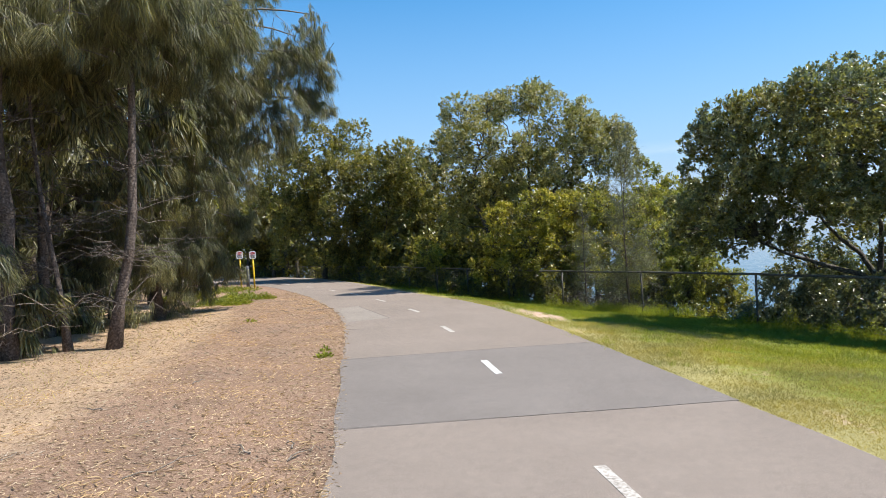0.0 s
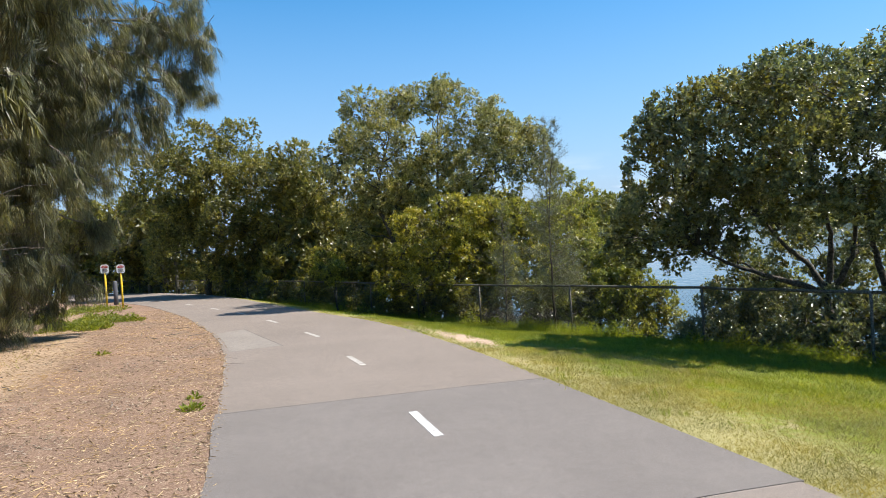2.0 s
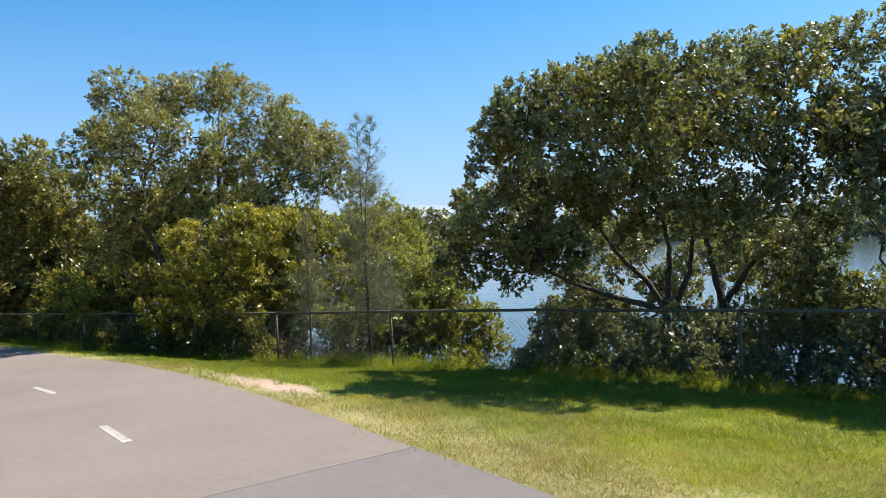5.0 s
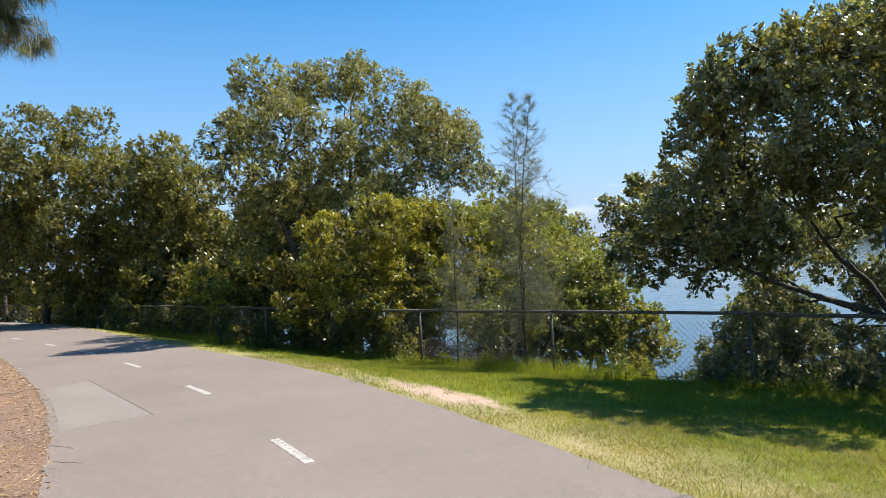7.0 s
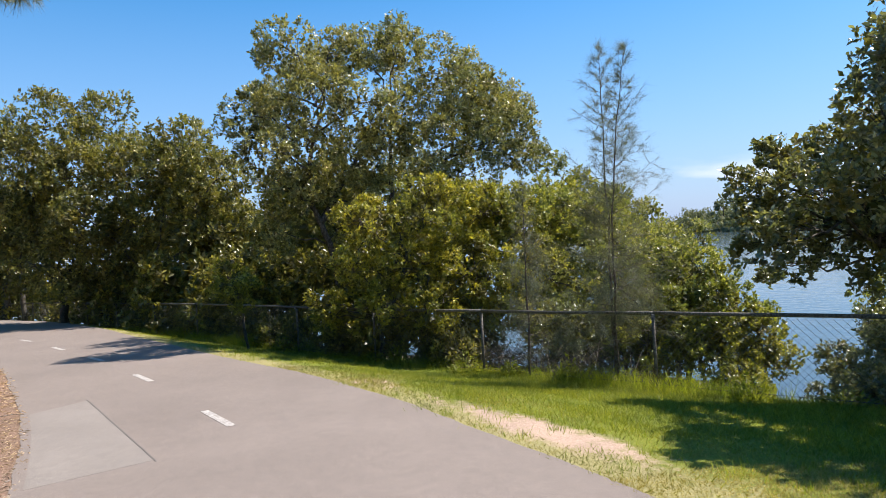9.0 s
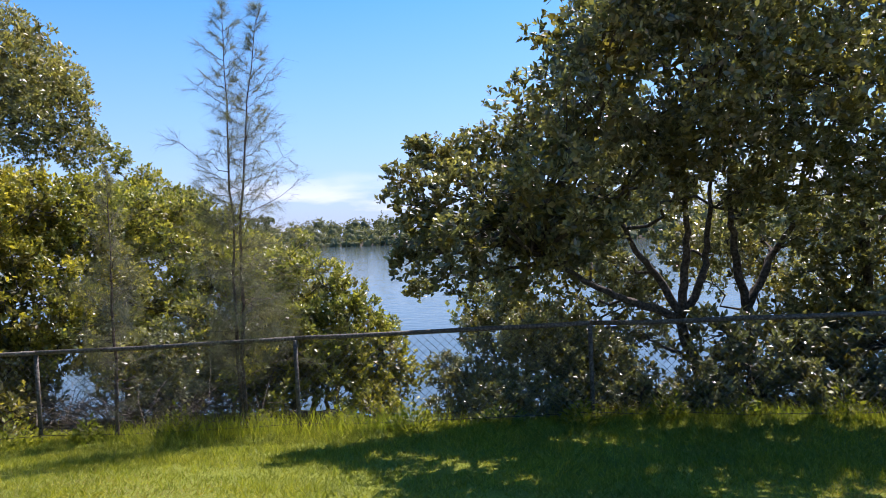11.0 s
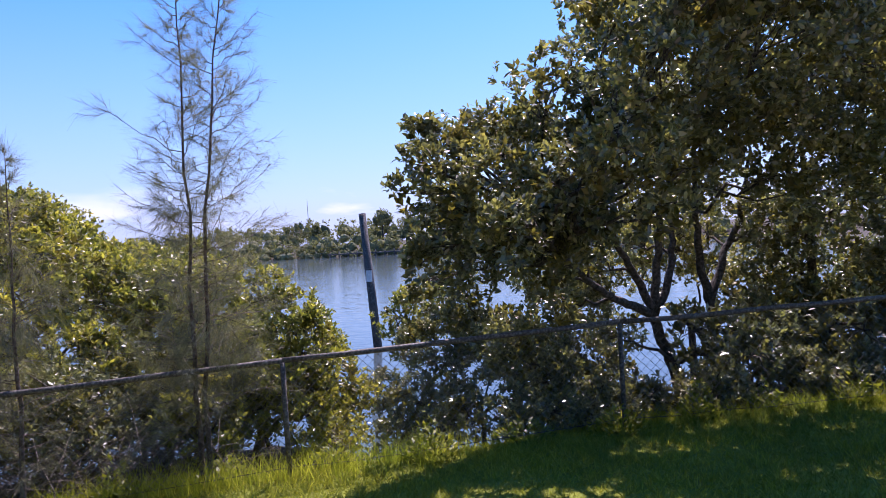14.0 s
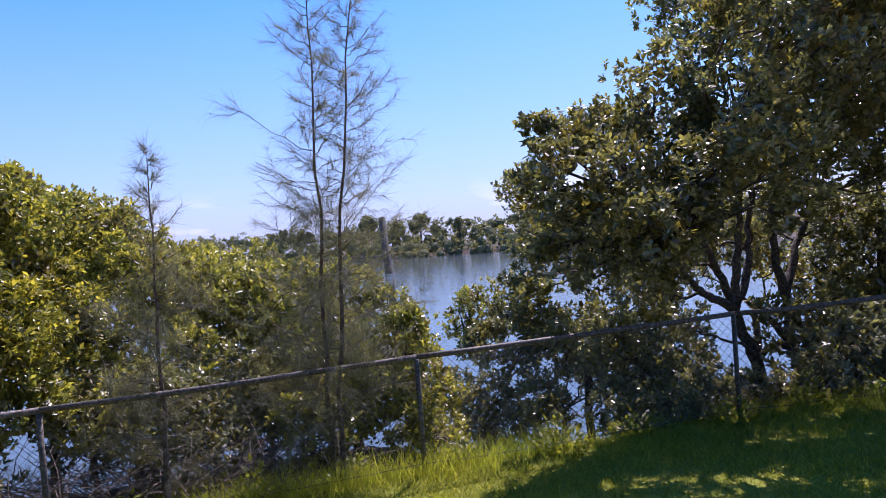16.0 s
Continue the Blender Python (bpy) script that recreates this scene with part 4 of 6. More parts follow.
MID = [(6.37, 22.55, 1.33, 0.56), (6.88, 21.88, 0.9, 0.66), (7.59, 21.16, 0.38, 0.6), (7.21, 20.22, 0.18, 0.59), (6.82, 20.84, 0.22, 0.67), (6.54, 22.48, 0.69, 0.75), (5.6, 21.69, -0.07, 0.7), (6.91, 19.26, 0.15, 0.5), (5.55, 22.26, 1.41, 0.58), (5.39, 21.98, 0.64, 0.61), (5.06, 21.63, -0.32, 0.6), (5.28, 20.94, -0.84, 0.5), (4.46, 21.18, -0.51, 0.5), (6, 20.33, -0.51, 0.55)]
mangrove("mangrove_tree", "mid-height mangrove behind the young she-oaks", (6.9, 22.0), (6.9, 21.7, -0.5), MID, LEAF_YELLOW, 16, 0.08, 2.6, 0.06, [(6.2, 22.6, 6.2, 22.5, -0.4)], core=1.5)
BUSH = [(7.12, 18.68, 0.2, 0.43), (6.98, 17.98, -0.48, 0.5), (7.9, 18.25, -0.8, 0.42), (6.65, 18.06, -0.96, 0.52), (6.57, 18.82, -0.58, 0.52), (5.81, 18.5, -0.94, 0.46), (8.05, 17.95, -1.3, 0.38), (7.6, 18, -1.5, 0.4), (7.2, 17.7, -1.6, 0.36), (6.7, 17.5, -1.55, 0.33), (7.1, 18.2, -0.1, 0.4), (7.4, 18.1, -0.6, 0.42), (7.7, 18.0, -1.0, 0.4), (7.0, 18.3, -0.9, 0.42), (6.6, 18.5, -0.4, 0.42), (7.3, 18.0, -1.4, 0.38)]
mangrove("mangrove_shrub", "leafy mangrove bush leaning out over the water", (6.7, 18.6), (6.8, 18.4, -1.0), BUSH, LEAF_YELLOW, 17, 0.07, 2.6, 0.04, (), "shrub", core=1.5)
LEFT_BACK = [(9.36, 26.57, 1.57, 0.65), (9.66, 25.63, 1.61, 0.54), (9.51, 24.45, 1.01, 0.52), (8.75, 25.15, 1.17, 0.6), (6.66, 23.46, 0.18, 0.47), (6.3, 22.91, -0.47, 0.41), (8.67, 23.76, 0.7, 0.57), (6.88, 22.74, -0.35, 0.39)]
mangrove("mangrove_tree", "mangrove with yellowing leaf tips at the water", (9.0, 24.9), (9.0, 24.8, -0.6), LEFT_BACK[:4] + LEFT_BACK[6:7] + [(9.3, 25.6, 1.6, 0.6), (8.6, 25.8, 2.0, 0.6), (7.9, 26.3, 2.8, 0.5), (8.3, 25.4, 1.2, 0.7), (9.9, 24.6, 1.2, 0.5), (8.0, 26.0, 1.6, 0.7)], LEAF_YELLOW, 18, 0.085, 2.6, 0.06, core=1.5)
mangrove("mangrove_shrub", "yellowing mangrove bush just behind the fence", (6.6, 23.0), (6.6, 23.0, -1.3), LEFT_BACK[4:6] + LEFT_BACK[7:], LEAF_GOLD, 19, 0.075, 2.6, 0.04, (), "shrub", core=1.5)
HEDGE = [(7.43, 25.42, 1.69, 0.68), (7.84, 24.66, 1.4, 0.68), (7.95, 23.43, 1.31, 0.6), (7.96, 22.36, 0.72, 0.53), (7.9, 21.43, 0.37, 0.51), (7.28, 24.6, 1.04, 0.7), (7.81, 23.65, 0.98, 0.7), (7.94, 22.36, 0.58, 0.63), (7.82, 20.51, 0.32, 0.4), (7.32, 20.36, 0.2, 0.5), (7.38, 19.43, 0.1, 0.38), (7.21, 18.89, -0.34, 0.4), (7.05, 19.58, -0.41, 0.47), (7.02, 20.89, -0.1, 0.55), (6.86, 22.22, -0.09, 0.57), (6.36, 23.13, -0.03, 0.57), (6.03, 21.83, -0.61, 0.48), (6.27, 20.58, -0.69, 0.46), (6.53, 19.69, -0.85, 0.42), (6.81, 18.76, -0.86, 0.36), (5.94, 21.36, -1.14, 0.37), (6.26, 20.16, -1.16, 0.34), (6.47, 19.15, -1.19, 0.3), (6.71, 18.32, -1.14, 0.27)]
mangrove("mangrove_tree", "full olive mangrove behind the young she-oaks", (9.2, 22.4), (9.1, 22.3, -0.6), HEDGE[:8], LEAF_YELLOW, 26, 0.085, 2.6, 0.06, core=1.5)
mangrove("mangrove_shrub", "leafy olive mangrove bush under the young she-oaks", (7.4, 20.4), (7.3, 20.3, -1.0), HEDGE[8:], LEAF_YELLOW, 27, 0.075, 2.3, 0.04, (), "shrub", core=1.2)
LOW = [(8.71, 21.99, 0.59, 0.46), (8.96, 21.2, 0.62, 0.38), (8.37, 21.38, -0.12, 0.52), (8.18, 21.96, -0.07, 0.44), (7.87, 20.03, 0.45, 0.25), (7.66, 19.99, -0.39, 0.45), (7.2, 18.8, -0.21, 0.29), (7.07, 18.54, -0.69, 0.31), (7.33, 20.34, -0.71, 0.53), (7.06, 19.2, -1.04, 0.5)]
mangrove("mangrove_shrub", "low mangrove thicket at the water's edge", (8.2, 20.7), (8.2, 20.6, -1.3), LOW, LEAF_YELLOW, 20, 0.07, 2.2, 0.04, [(8.0, 19.4, 8.0, 19.3, -1.3)], "shrub", core=1.2)
ARM = [(6.38, 15.72, 1.67, 0.34), (5.74, 15.83, 1.44, 0.22), (5.96, 15.22, 1.26, 0.34), (5.82, 15.67, 0.95, 0.32), (5.86, 15.98, 0.53, 0.19), (5.51, 14.98, 0.77, 0.32), (7.13, 15.41, 1.83, 0.37), (6.29, 15.62, 0.43, 0.33), (6.41, 16.22, 0.22, 0.16), (6.32, 16.05, 1.85, 0.18), (6.25, 15.85, 1.6, 0.28), (5.95, 16.0, 1.2, 0.26), (6.05, 15.95, 0.75, 0.26), (6.9, 15.6, 1.85, 0.3), (8.2, 15.3, 2.0, 0.36), (7.6, 15.3, 1.85, 0.34), (6.4, 15.3, 0.9, 0.35), (6.9, 15.2, 1.1, 0.38), (6.6, 15.3, 0.6, 0.3), (7.3, 15.0, 0.55, 0.32), (8.0, 14.8, 0.5, 0.34)]
CROWN = [(7.8, 14.43, 2.62, 0.41), (7.98, 14.12, 3.03, 0.5), (8.33, 13.49, 3.02, 0.62), (8.77, 12.68, 2.84, 0.68), (9.05, 12.16, 2.25, 0.62), (6.82, 14.1, 1.87, 0.51), (7.21, 13.39, 1.87, 0.54), (7.59, 12.7, 1.61, 0.54), (8.47, 12.12, 1.11, 0.58), (7.02, 14.75, 1.51, 0.46), (9.07, 14.14, 1.3, 0.42), (6.84, 15.05, 0.49, 0.44), (7.63, 14.67, 0.86, 0.47), (10.13, 13.26, 1.26, 0.52), (9.39, 14.29, 3.66, 0.66), (10.09, 13.01, 3.65, 0.73), (10.54, 12.49, 0.69, 0.52)]
LOWER = [(8.12, 15.2, 0.2, 0.34), (9, 14.84, 0.34, 0.29), (8.32, 15.22, -0.3, 0.33), (10.89, 12.66, -0.09, 0.43), (10.73, 12.13, 0.07, 0.49), (10.45, 12.24, 0.6, 0.55), (7.45, 15.19, 0.89, 0.38), (9.32, 14.65, -0.74, 0.3), (10.25, 14.25, 0.47, 0.33), (10.98, 13.35, 0.57, 0.37)]
SIDE = [(9.73, 11.56, 0.38, 0.37), (9.75, 11.23, 0.92, 0.47), (9.68, 11.7, -0.26, 0.3), (9.74, 11.21, 0, 0.47), (9.65, 11.15, -0.69, 0.42)]
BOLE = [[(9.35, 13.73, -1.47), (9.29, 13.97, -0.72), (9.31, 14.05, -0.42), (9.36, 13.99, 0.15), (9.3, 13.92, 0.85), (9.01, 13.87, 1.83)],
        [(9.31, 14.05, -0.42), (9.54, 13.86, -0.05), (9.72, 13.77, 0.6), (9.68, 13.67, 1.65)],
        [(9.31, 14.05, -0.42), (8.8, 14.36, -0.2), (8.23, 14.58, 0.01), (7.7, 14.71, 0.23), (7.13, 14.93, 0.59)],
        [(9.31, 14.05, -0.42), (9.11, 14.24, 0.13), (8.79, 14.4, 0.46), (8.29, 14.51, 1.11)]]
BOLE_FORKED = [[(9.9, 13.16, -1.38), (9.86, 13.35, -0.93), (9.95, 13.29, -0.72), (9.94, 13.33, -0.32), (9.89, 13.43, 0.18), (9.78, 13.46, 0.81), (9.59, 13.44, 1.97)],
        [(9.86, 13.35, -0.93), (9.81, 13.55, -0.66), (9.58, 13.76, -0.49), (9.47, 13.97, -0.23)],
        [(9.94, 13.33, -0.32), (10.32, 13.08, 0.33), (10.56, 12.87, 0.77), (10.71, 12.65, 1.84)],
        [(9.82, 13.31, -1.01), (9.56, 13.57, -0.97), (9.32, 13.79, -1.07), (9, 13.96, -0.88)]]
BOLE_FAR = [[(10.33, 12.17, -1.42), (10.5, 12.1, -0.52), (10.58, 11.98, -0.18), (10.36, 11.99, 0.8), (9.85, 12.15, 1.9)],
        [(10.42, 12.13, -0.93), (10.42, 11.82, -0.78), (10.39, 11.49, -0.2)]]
FRONT = [(5.75, 13.75, 2.0, 0.5), (5.9, 13.3, 2.6, 0.55), (5.7, 14.0, 1.4, 0.42), (6.3, 13.9, 2.8, 0.5), (6.6, 12.9, 3.0, 0.55), (6.3, 12.6, 2.3, 0.6), (7.2, 12.2, 2.9, 0.6),
         (5.6, 14.5, 1.2, 0.32), (6.9, 14.9, 2.2, 0.5), (6.9, 11.9, 2.0, 0.55), (8.3, 13.0, 2.2, 0.7), (8.4, 14.2, 1.9, 0.6), (7.6, 14.9, 1.0, 0.42), (5.85, 12.95, 2.95, 0.45), (6.8, 13.2, 3.0, 0.48), (8.1, 13.0, 3.5, 0.52), (8.7, 12.0, 3.2, 0.52), (8.75, 10.95, 3.25, 0.52),
         (5.5, 13.3, 2.5, 0.38), (7.5, 12.8, 3.3, 0.5), (9.3, 11.6, 3.3, 0.5), (7.9, 11.9, 2.3, 0.55), (8.6, 11.2, 2.3, 0.55), (8.9, 11.3, 1.4, 0.5), (6.2, 12.2, 3.0, 0.45), (6.9, 11.6, 3.1, 0.5), (7.2, 11.1, 2.9, 0.48),
         (6.8, 12.9, 1.7, 0.42), (7.4, 12.1, 1.6, 0.42), (8.2, 11.7, 1.3, 0.42), (7.4, 12.6, 1.0, 0.34), (6.4, 13.6, 1.25, 0.38), (6.0, 13.8, 0.85, 0.28), (6.6, 14.5, 0.95, 0.34), (7.2, 13.5, 1.35, 0.38)]
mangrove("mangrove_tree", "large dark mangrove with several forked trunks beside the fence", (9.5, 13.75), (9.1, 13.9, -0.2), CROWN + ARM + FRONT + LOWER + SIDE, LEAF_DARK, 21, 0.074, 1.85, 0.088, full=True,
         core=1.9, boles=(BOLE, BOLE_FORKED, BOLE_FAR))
r_ = np.random.default_rng(29)
THICK = [(9.6 + 0.55 * (k % 4) + r_.normal(0, 0.15), 15.0 + 0.5 * (k // 4) + r_.normal(0, 0.15), -1.6 + 0.75 * ((k * 7) % 5) + r_.normal(0, 0.15), r_.uniform(0.42, 0.58)) for k in range(20)]
mangrove("mangrove_tree", "thick-leaved mangrove standing in the water behind the forked trunks", (10.3, 15.6), (10.2, 15.6, -0.8), THICK, LEAF_DARK, 30, 0.085, 2.0, 0.07, [(9.9, 16.2, 9.9, 16.1, -0.9)])
THIN = [(r_.uniform(10.5, 11.7), r_.uniform(12.4, 14.6), r_.uniform(-0.5, 1.3), r_.uniform(0.38, 0.5)) for _ in range(9)]
mangrove("mangrove_tree", "sparse sunlit mangrove in the water behind the forked trunks", (11.2, 13.6), (11.2, 13.6, -0.7), THIN, LEAF, 33, 0.075, 1.5, 0.06, core=0.2)
BACK = [(r_.uniform(10.9, 12.2), r_.uniform(8.8, 12.4), r_.uniform(-1.7, 0.7), r_.uniform(0.42, 0.6)) for _ in range(16)]
mangrove("mangrove_tree", "shaded mangrove at the water behind the forked trunks", (11.6, 10.8), (11.6, 10.8, -0.9), BACK, LEAF_DARK, 34, 0.085, 1.5, 0.06, core=1.2)
SHRUBS = [(9.9, 17.7, -0.9, 0.4), (9.6, 17.2, -1.25, 0.45), (9.1, 17.4, -1.6, 0.4), (9.9, 16.8, -0.6, 0.42), (8.8, 16.7, -1.5, 0.38), (9.4, 16.3, -0.9, 0.45), (9.4, 18.15, -1.5, 0.34), (10.4, 17.4, -0.5, 0.36), (7.85, 15.5, -0.75, 0.40), (8.07, 15.25, -0.95, 0.44), (8.49, 14.88, -0.95, 0.42), (7.99, 15.62, -0.4, 0.34), (8.92, 14.51, -1.24, 0.32), (10.17, 12.68, -0.83, 0.44), (10.18, 12.25, -1.03, 0.5), (10.64, 11.84, -0.52, 0.51)]
mangrove("mangrove_shrub", "dark mangrove undergrowth behind the fence", (9.0, 16.4), (9.0, 16.4, -1.7), SHRUBS[:13], LEAF_DARK, 22, 0.062, 3.0, 0.04, (), "shrub")
mangrove("mangrove_shrub", "dark mangrove undergrowth beside the forked trunks", (10.2, 12.2), (10.2, 12.2, -1.6), SHRUBS[13:], LEAF_DARK, 23, 0.062, 2.8, 0.04, (), "shrub")
SHRUBS_LOW = [(8.5, 16.9, -1.8, 0.34), (8.2, 16.4, -1.6, 0.34), (8.9, 17.3, -1.9, 0.36), (9.5, 17.9, -1.9, 0.36), (8.6, 17.6, -2.1, 0.36), (7.35, 15.49, -1.26, 0.35), (7.69, 15.07, -1.35, 0.32), (7.94, 14.62, -1.38, 0.32), (8.22, 14.11, -1.45, 0.29), (8.22, 14.96, -1.18, 0.34), (8.78, 13.52, -1.54, 0.21)]
mangrove("mangrove_shrub", "low dark mangrove thicket close behind the fence", (7.6, 15.6), (7.6, 15.6, -1.5), SHRUBS_LOW, LEAF_DARK, 25, 0.062, 2.8, 0.03, (), "shrub")
SPRIG = [(10.3, 18.2, -0.55, 0.36), (10.6, 17.9, -0.25, 0.36), (10.4, 18, -0.95, 0.4), (10.9, 17.5, -0.6, 0.42)]
mangrove("mangrove_shrub", "bright-tipped mangrove sprig over the water", (10.5, 17.9), (10.5, 17.9, -1.8), SPRIG, LEAF_YELLOW, 24, 0.062, 2.2, 0.03, (), "shrub")

r_ = np.random.default_rng(31)
TOPS = [(10.27, 9.88, 3.22, 0.51), (10.18, 9.26, 3.47, 0.48), (10.54, 9.11, 4.01, 0.48), (10.2, 10.58, 3.47, 0.5), (9.96, 11.13, 3.5, 0.52), (9.59, 11.29, 2.96, 0.56), (9.73, 9.89, 2.45, 0.55), (9.96, 9.12, 2.48, 0.55), (9.56, 10.52, 2.47, 0.57)]
for k, (x, y) in enumerate([(9.7, 9.7), (10.5, 6.9), (11.6, 3.6)]):
    lb = lobes_in(r_, 15, (x + 0.3, y, 1.6), (1.4, 1.6, 1.5), 0.6) + lobes_in(r_, 9, (x + 0.4, y + 0.2, -0.5), (0.9, 1.7, 0.7), 0.5)
    if k == 0:
        lb += TOPS
    mangrove("mangrove_tree", "dark spreading mangrove leaning over the fence", (x + 0.3, y), (x, y, -0.3), lb, LEAF_DARK, 41 + k, (0.088, 0.125, 0.17)[k], 1.8, 0.10, [(x + 0.7, y - 0.7, x + 0.4, y - 0.6, 0)], core=1.4)

BELT_LABEL = "dense olive mangrove in the belt behind the fence"
for k, (x, y, top, w) in enumerate([(-11.0, 44.0, 5.0, 2.3), (-15.0, 48.6, 5.0, 2.5), (-20.5, 52.2, 5.5, 2.6), (-27.0, 56.0, 5.5, 3.0), (-3.0, 40.0, 4.2, 2.4), (0.5, 33.5, 3.2, 2.2),
                                    (2.5, 30.0, 3.8, 2.0), (5.2, 28.0, 3.2, 2.0), (-34.0, 58.5, 6.0, 3.2), (-17.5, 51.0, 4.0, 2.2), (-12.6, 46.6, 3.4, 2.0), (-23.5, 55.0, 5.0, 2.6), (-20.0, 54.0, 3.6, 2.2)]):
    lb = lobes_in(r_, 15, (x, y, top * 0.33), (w, w, top * 0.55), 1.12)
    mangrove("mangrove_tree", BELT_LABEL, (x, y), (x, y, 0.1), lb, LEAF_OLIVE, 61 + k, 0.26, 1.1, 0.12, [(x + 0.9, y - 0.6, x + 0.8, y - 0.5, 0.4)], core=2.4)

# shaded undergrowth along the back of the fence


def by_fence(y, out):
    """A place beside the fence at that y, so far out on the river side."""
    k = int(np.argmin(np.abs(FENCE[:, 1] - y)))
    d = unit(FENCE[min(k + 3, len(FENCE) - 1)] - FENCE[k - 3])
    return FENCE[k] + np.array([d[1], -d[0]]) * out


for k, y in enumerate([8.2, 9.4, 10.6, 11.8, 12.5, 17.4, 17.9, 18.6, 19.2, 20.0, 20.8, *np.arange(21.6, 48.0, 1.6), *np.arange(48.0, 59.5, 1.4)]):
    x0, y0 = by_fence(y, (1.2 if y < 16 else 1.8 if y < 21 else 0.9) + 0.6 * (k % 2))
    g0 = max(gz(x0, y0), WATER_Z)
    q = np.random.default_rng(200 + k)
    tall = 1.1 if y < 24 else 2.3
    lb = [(x0 + q.normal(0, 0.4), y0 + q.normal(0, 0.5), g0 + q.uniform(0.3, tall), q.uniform(0.32, 0.5) * (1 if y < 22 else 1.45 if y < 27 else 1.75)) for _ in range(6 if y < 24 else 10)]
    mangrove("mangrove_shrub", "shaded mangrove undergrowth behind the fence", (x0, y0), (x0, y0, g0 + 0.3), lb, LEAF_DARK if y < 21 else LEAF_OLIVE, 200 + k, 0.10 if y < 15 else 0.07 if y < 21 else 0.15 if y < 30 else 0.20 if y < 45 else 0.27, 1.25, 0.03, (), "shrub")

for k, y in enumerate([*np.arange(6.6, 15.4, 0.55), *np.arange(20.6, 33.0, 0.85)]):
    q = np.random.default_rng(500 + k)
    x0, y0 = by_fence(y, q.uniform(0.45, 1.0))
    g0 = gz(x0, y0)
    far_ = y > 16
    lb = [(x0 + q.normal(0, 0.16), y0 + q.normal(0, 0.2), g0 + q.uniform(0.08, 0.6 if far_ else 0.34), q.uniform(0.2, 0.3) * (1.35 if far_ else 1)) for _ in range(5 if far_ else 4)]
    mangrove("mangrove_shrub", "low leafy mangrove seedlings at the foot of the fence", (x0, y0), (x0, y0, g0 + 0.1), lb, LEAF_OLIVE if far_ else LEAF_DARK, 500 + k, 0.10 if far_ else 0.065, 1.5, 0.014, (), "shrub", core=0.8)

# dead twigs lying and leaning under the bushes, in the shade-darkened twig colour
q = np.random.default_rng(77)
g = Geo()
for _ in range(1100):
    x0, y0 = by_fence(q.uniform(17.6, 22.0), q.uniform(0.45, 2.2))
    a, L = q.uniform(0, 6.28), q.uniform(0.25, 0.9)
    p0 = np.array([x0, y0, max(gz(x0, y0), WATER_Z) + q.uniform(-0.02, 0.25)])
    p1 = p0 + np.array([math.cos(a) * L, math.sin(a) * L, q.uniform(0.0, 0.7) * L])
    tube(g, bend(p0, p1, q.uniform(-0.05, 0.12), 0.03, 4, q), np.linspace(q.uniform(0.003, 0.008), 0.0015, 4), 3, False)
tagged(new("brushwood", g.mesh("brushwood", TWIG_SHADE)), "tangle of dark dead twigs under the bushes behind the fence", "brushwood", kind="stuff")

# ---------- young she-oaks behind the fence ----------
young_she_oak("wispy young she-oak with two thin trunks behind the fence", (5.06, 17.98), [((5.10, 17.99), (5.03, 17.88, 1.4), (4.97, 17.80, 3.62)), ((5.07, 17.90), (4.97, 17.60, 1.4), (5.15, 17.38, 3.55))], 51, 0.6, 1.12, 84, 230,
              skirts=((5.2, 18.0, 0.4, 0.7, 0.8), (5.1, 17.7, -0.3, 0.65, 0.6), (5.4, 18.3, -0.1, 0.65, 0.7), (5.0, 17.8, 1.0, 0.45, 0.5)))
young_she_oak("thin young she-oak with feathery needles by the fence", (4.14, 19.05), [((4.14, 19.05), (4.14, 18.98, 1.75))], 52, 0.3, 0.7, 64, 150,
              skirts=((4.2, 19.2, 0.1, 0.6, 0.8), (4.35, 19.5, -0.4, 0.6, 0.6), (4.15, 19.1, 0.7, 0.4, 0.5)))

# ---------- she-oak belt beside the mulch ----------
OAK_LABEL = "she-oak with a bare slim trunk and hanging grey-green needles"
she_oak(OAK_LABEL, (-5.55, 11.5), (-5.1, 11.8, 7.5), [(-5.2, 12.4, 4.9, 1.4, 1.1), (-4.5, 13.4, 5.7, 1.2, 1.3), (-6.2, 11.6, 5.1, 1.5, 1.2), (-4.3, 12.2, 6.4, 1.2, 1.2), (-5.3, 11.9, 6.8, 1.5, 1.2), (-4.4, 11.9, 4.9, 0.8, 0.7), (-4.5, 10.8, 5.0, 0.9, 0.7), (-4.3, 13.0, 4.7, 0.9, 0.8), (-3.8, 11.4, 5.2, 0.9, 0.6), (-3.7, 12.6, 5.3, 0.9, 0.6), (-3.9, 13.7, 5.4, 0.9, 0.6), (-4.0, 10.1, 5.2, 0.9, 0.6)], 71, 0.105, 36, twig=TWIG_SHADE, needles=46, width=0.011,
        bow=((-5.55, 11.5, -0.62), (-5.32, 11.52, 0.4), (-5.09, 11.55, 1.3), (-5.01, 11.6, 2.6), (-4.96, 11.7, 4.5), (-5.1, 11.8, 7.5)), dead=60)
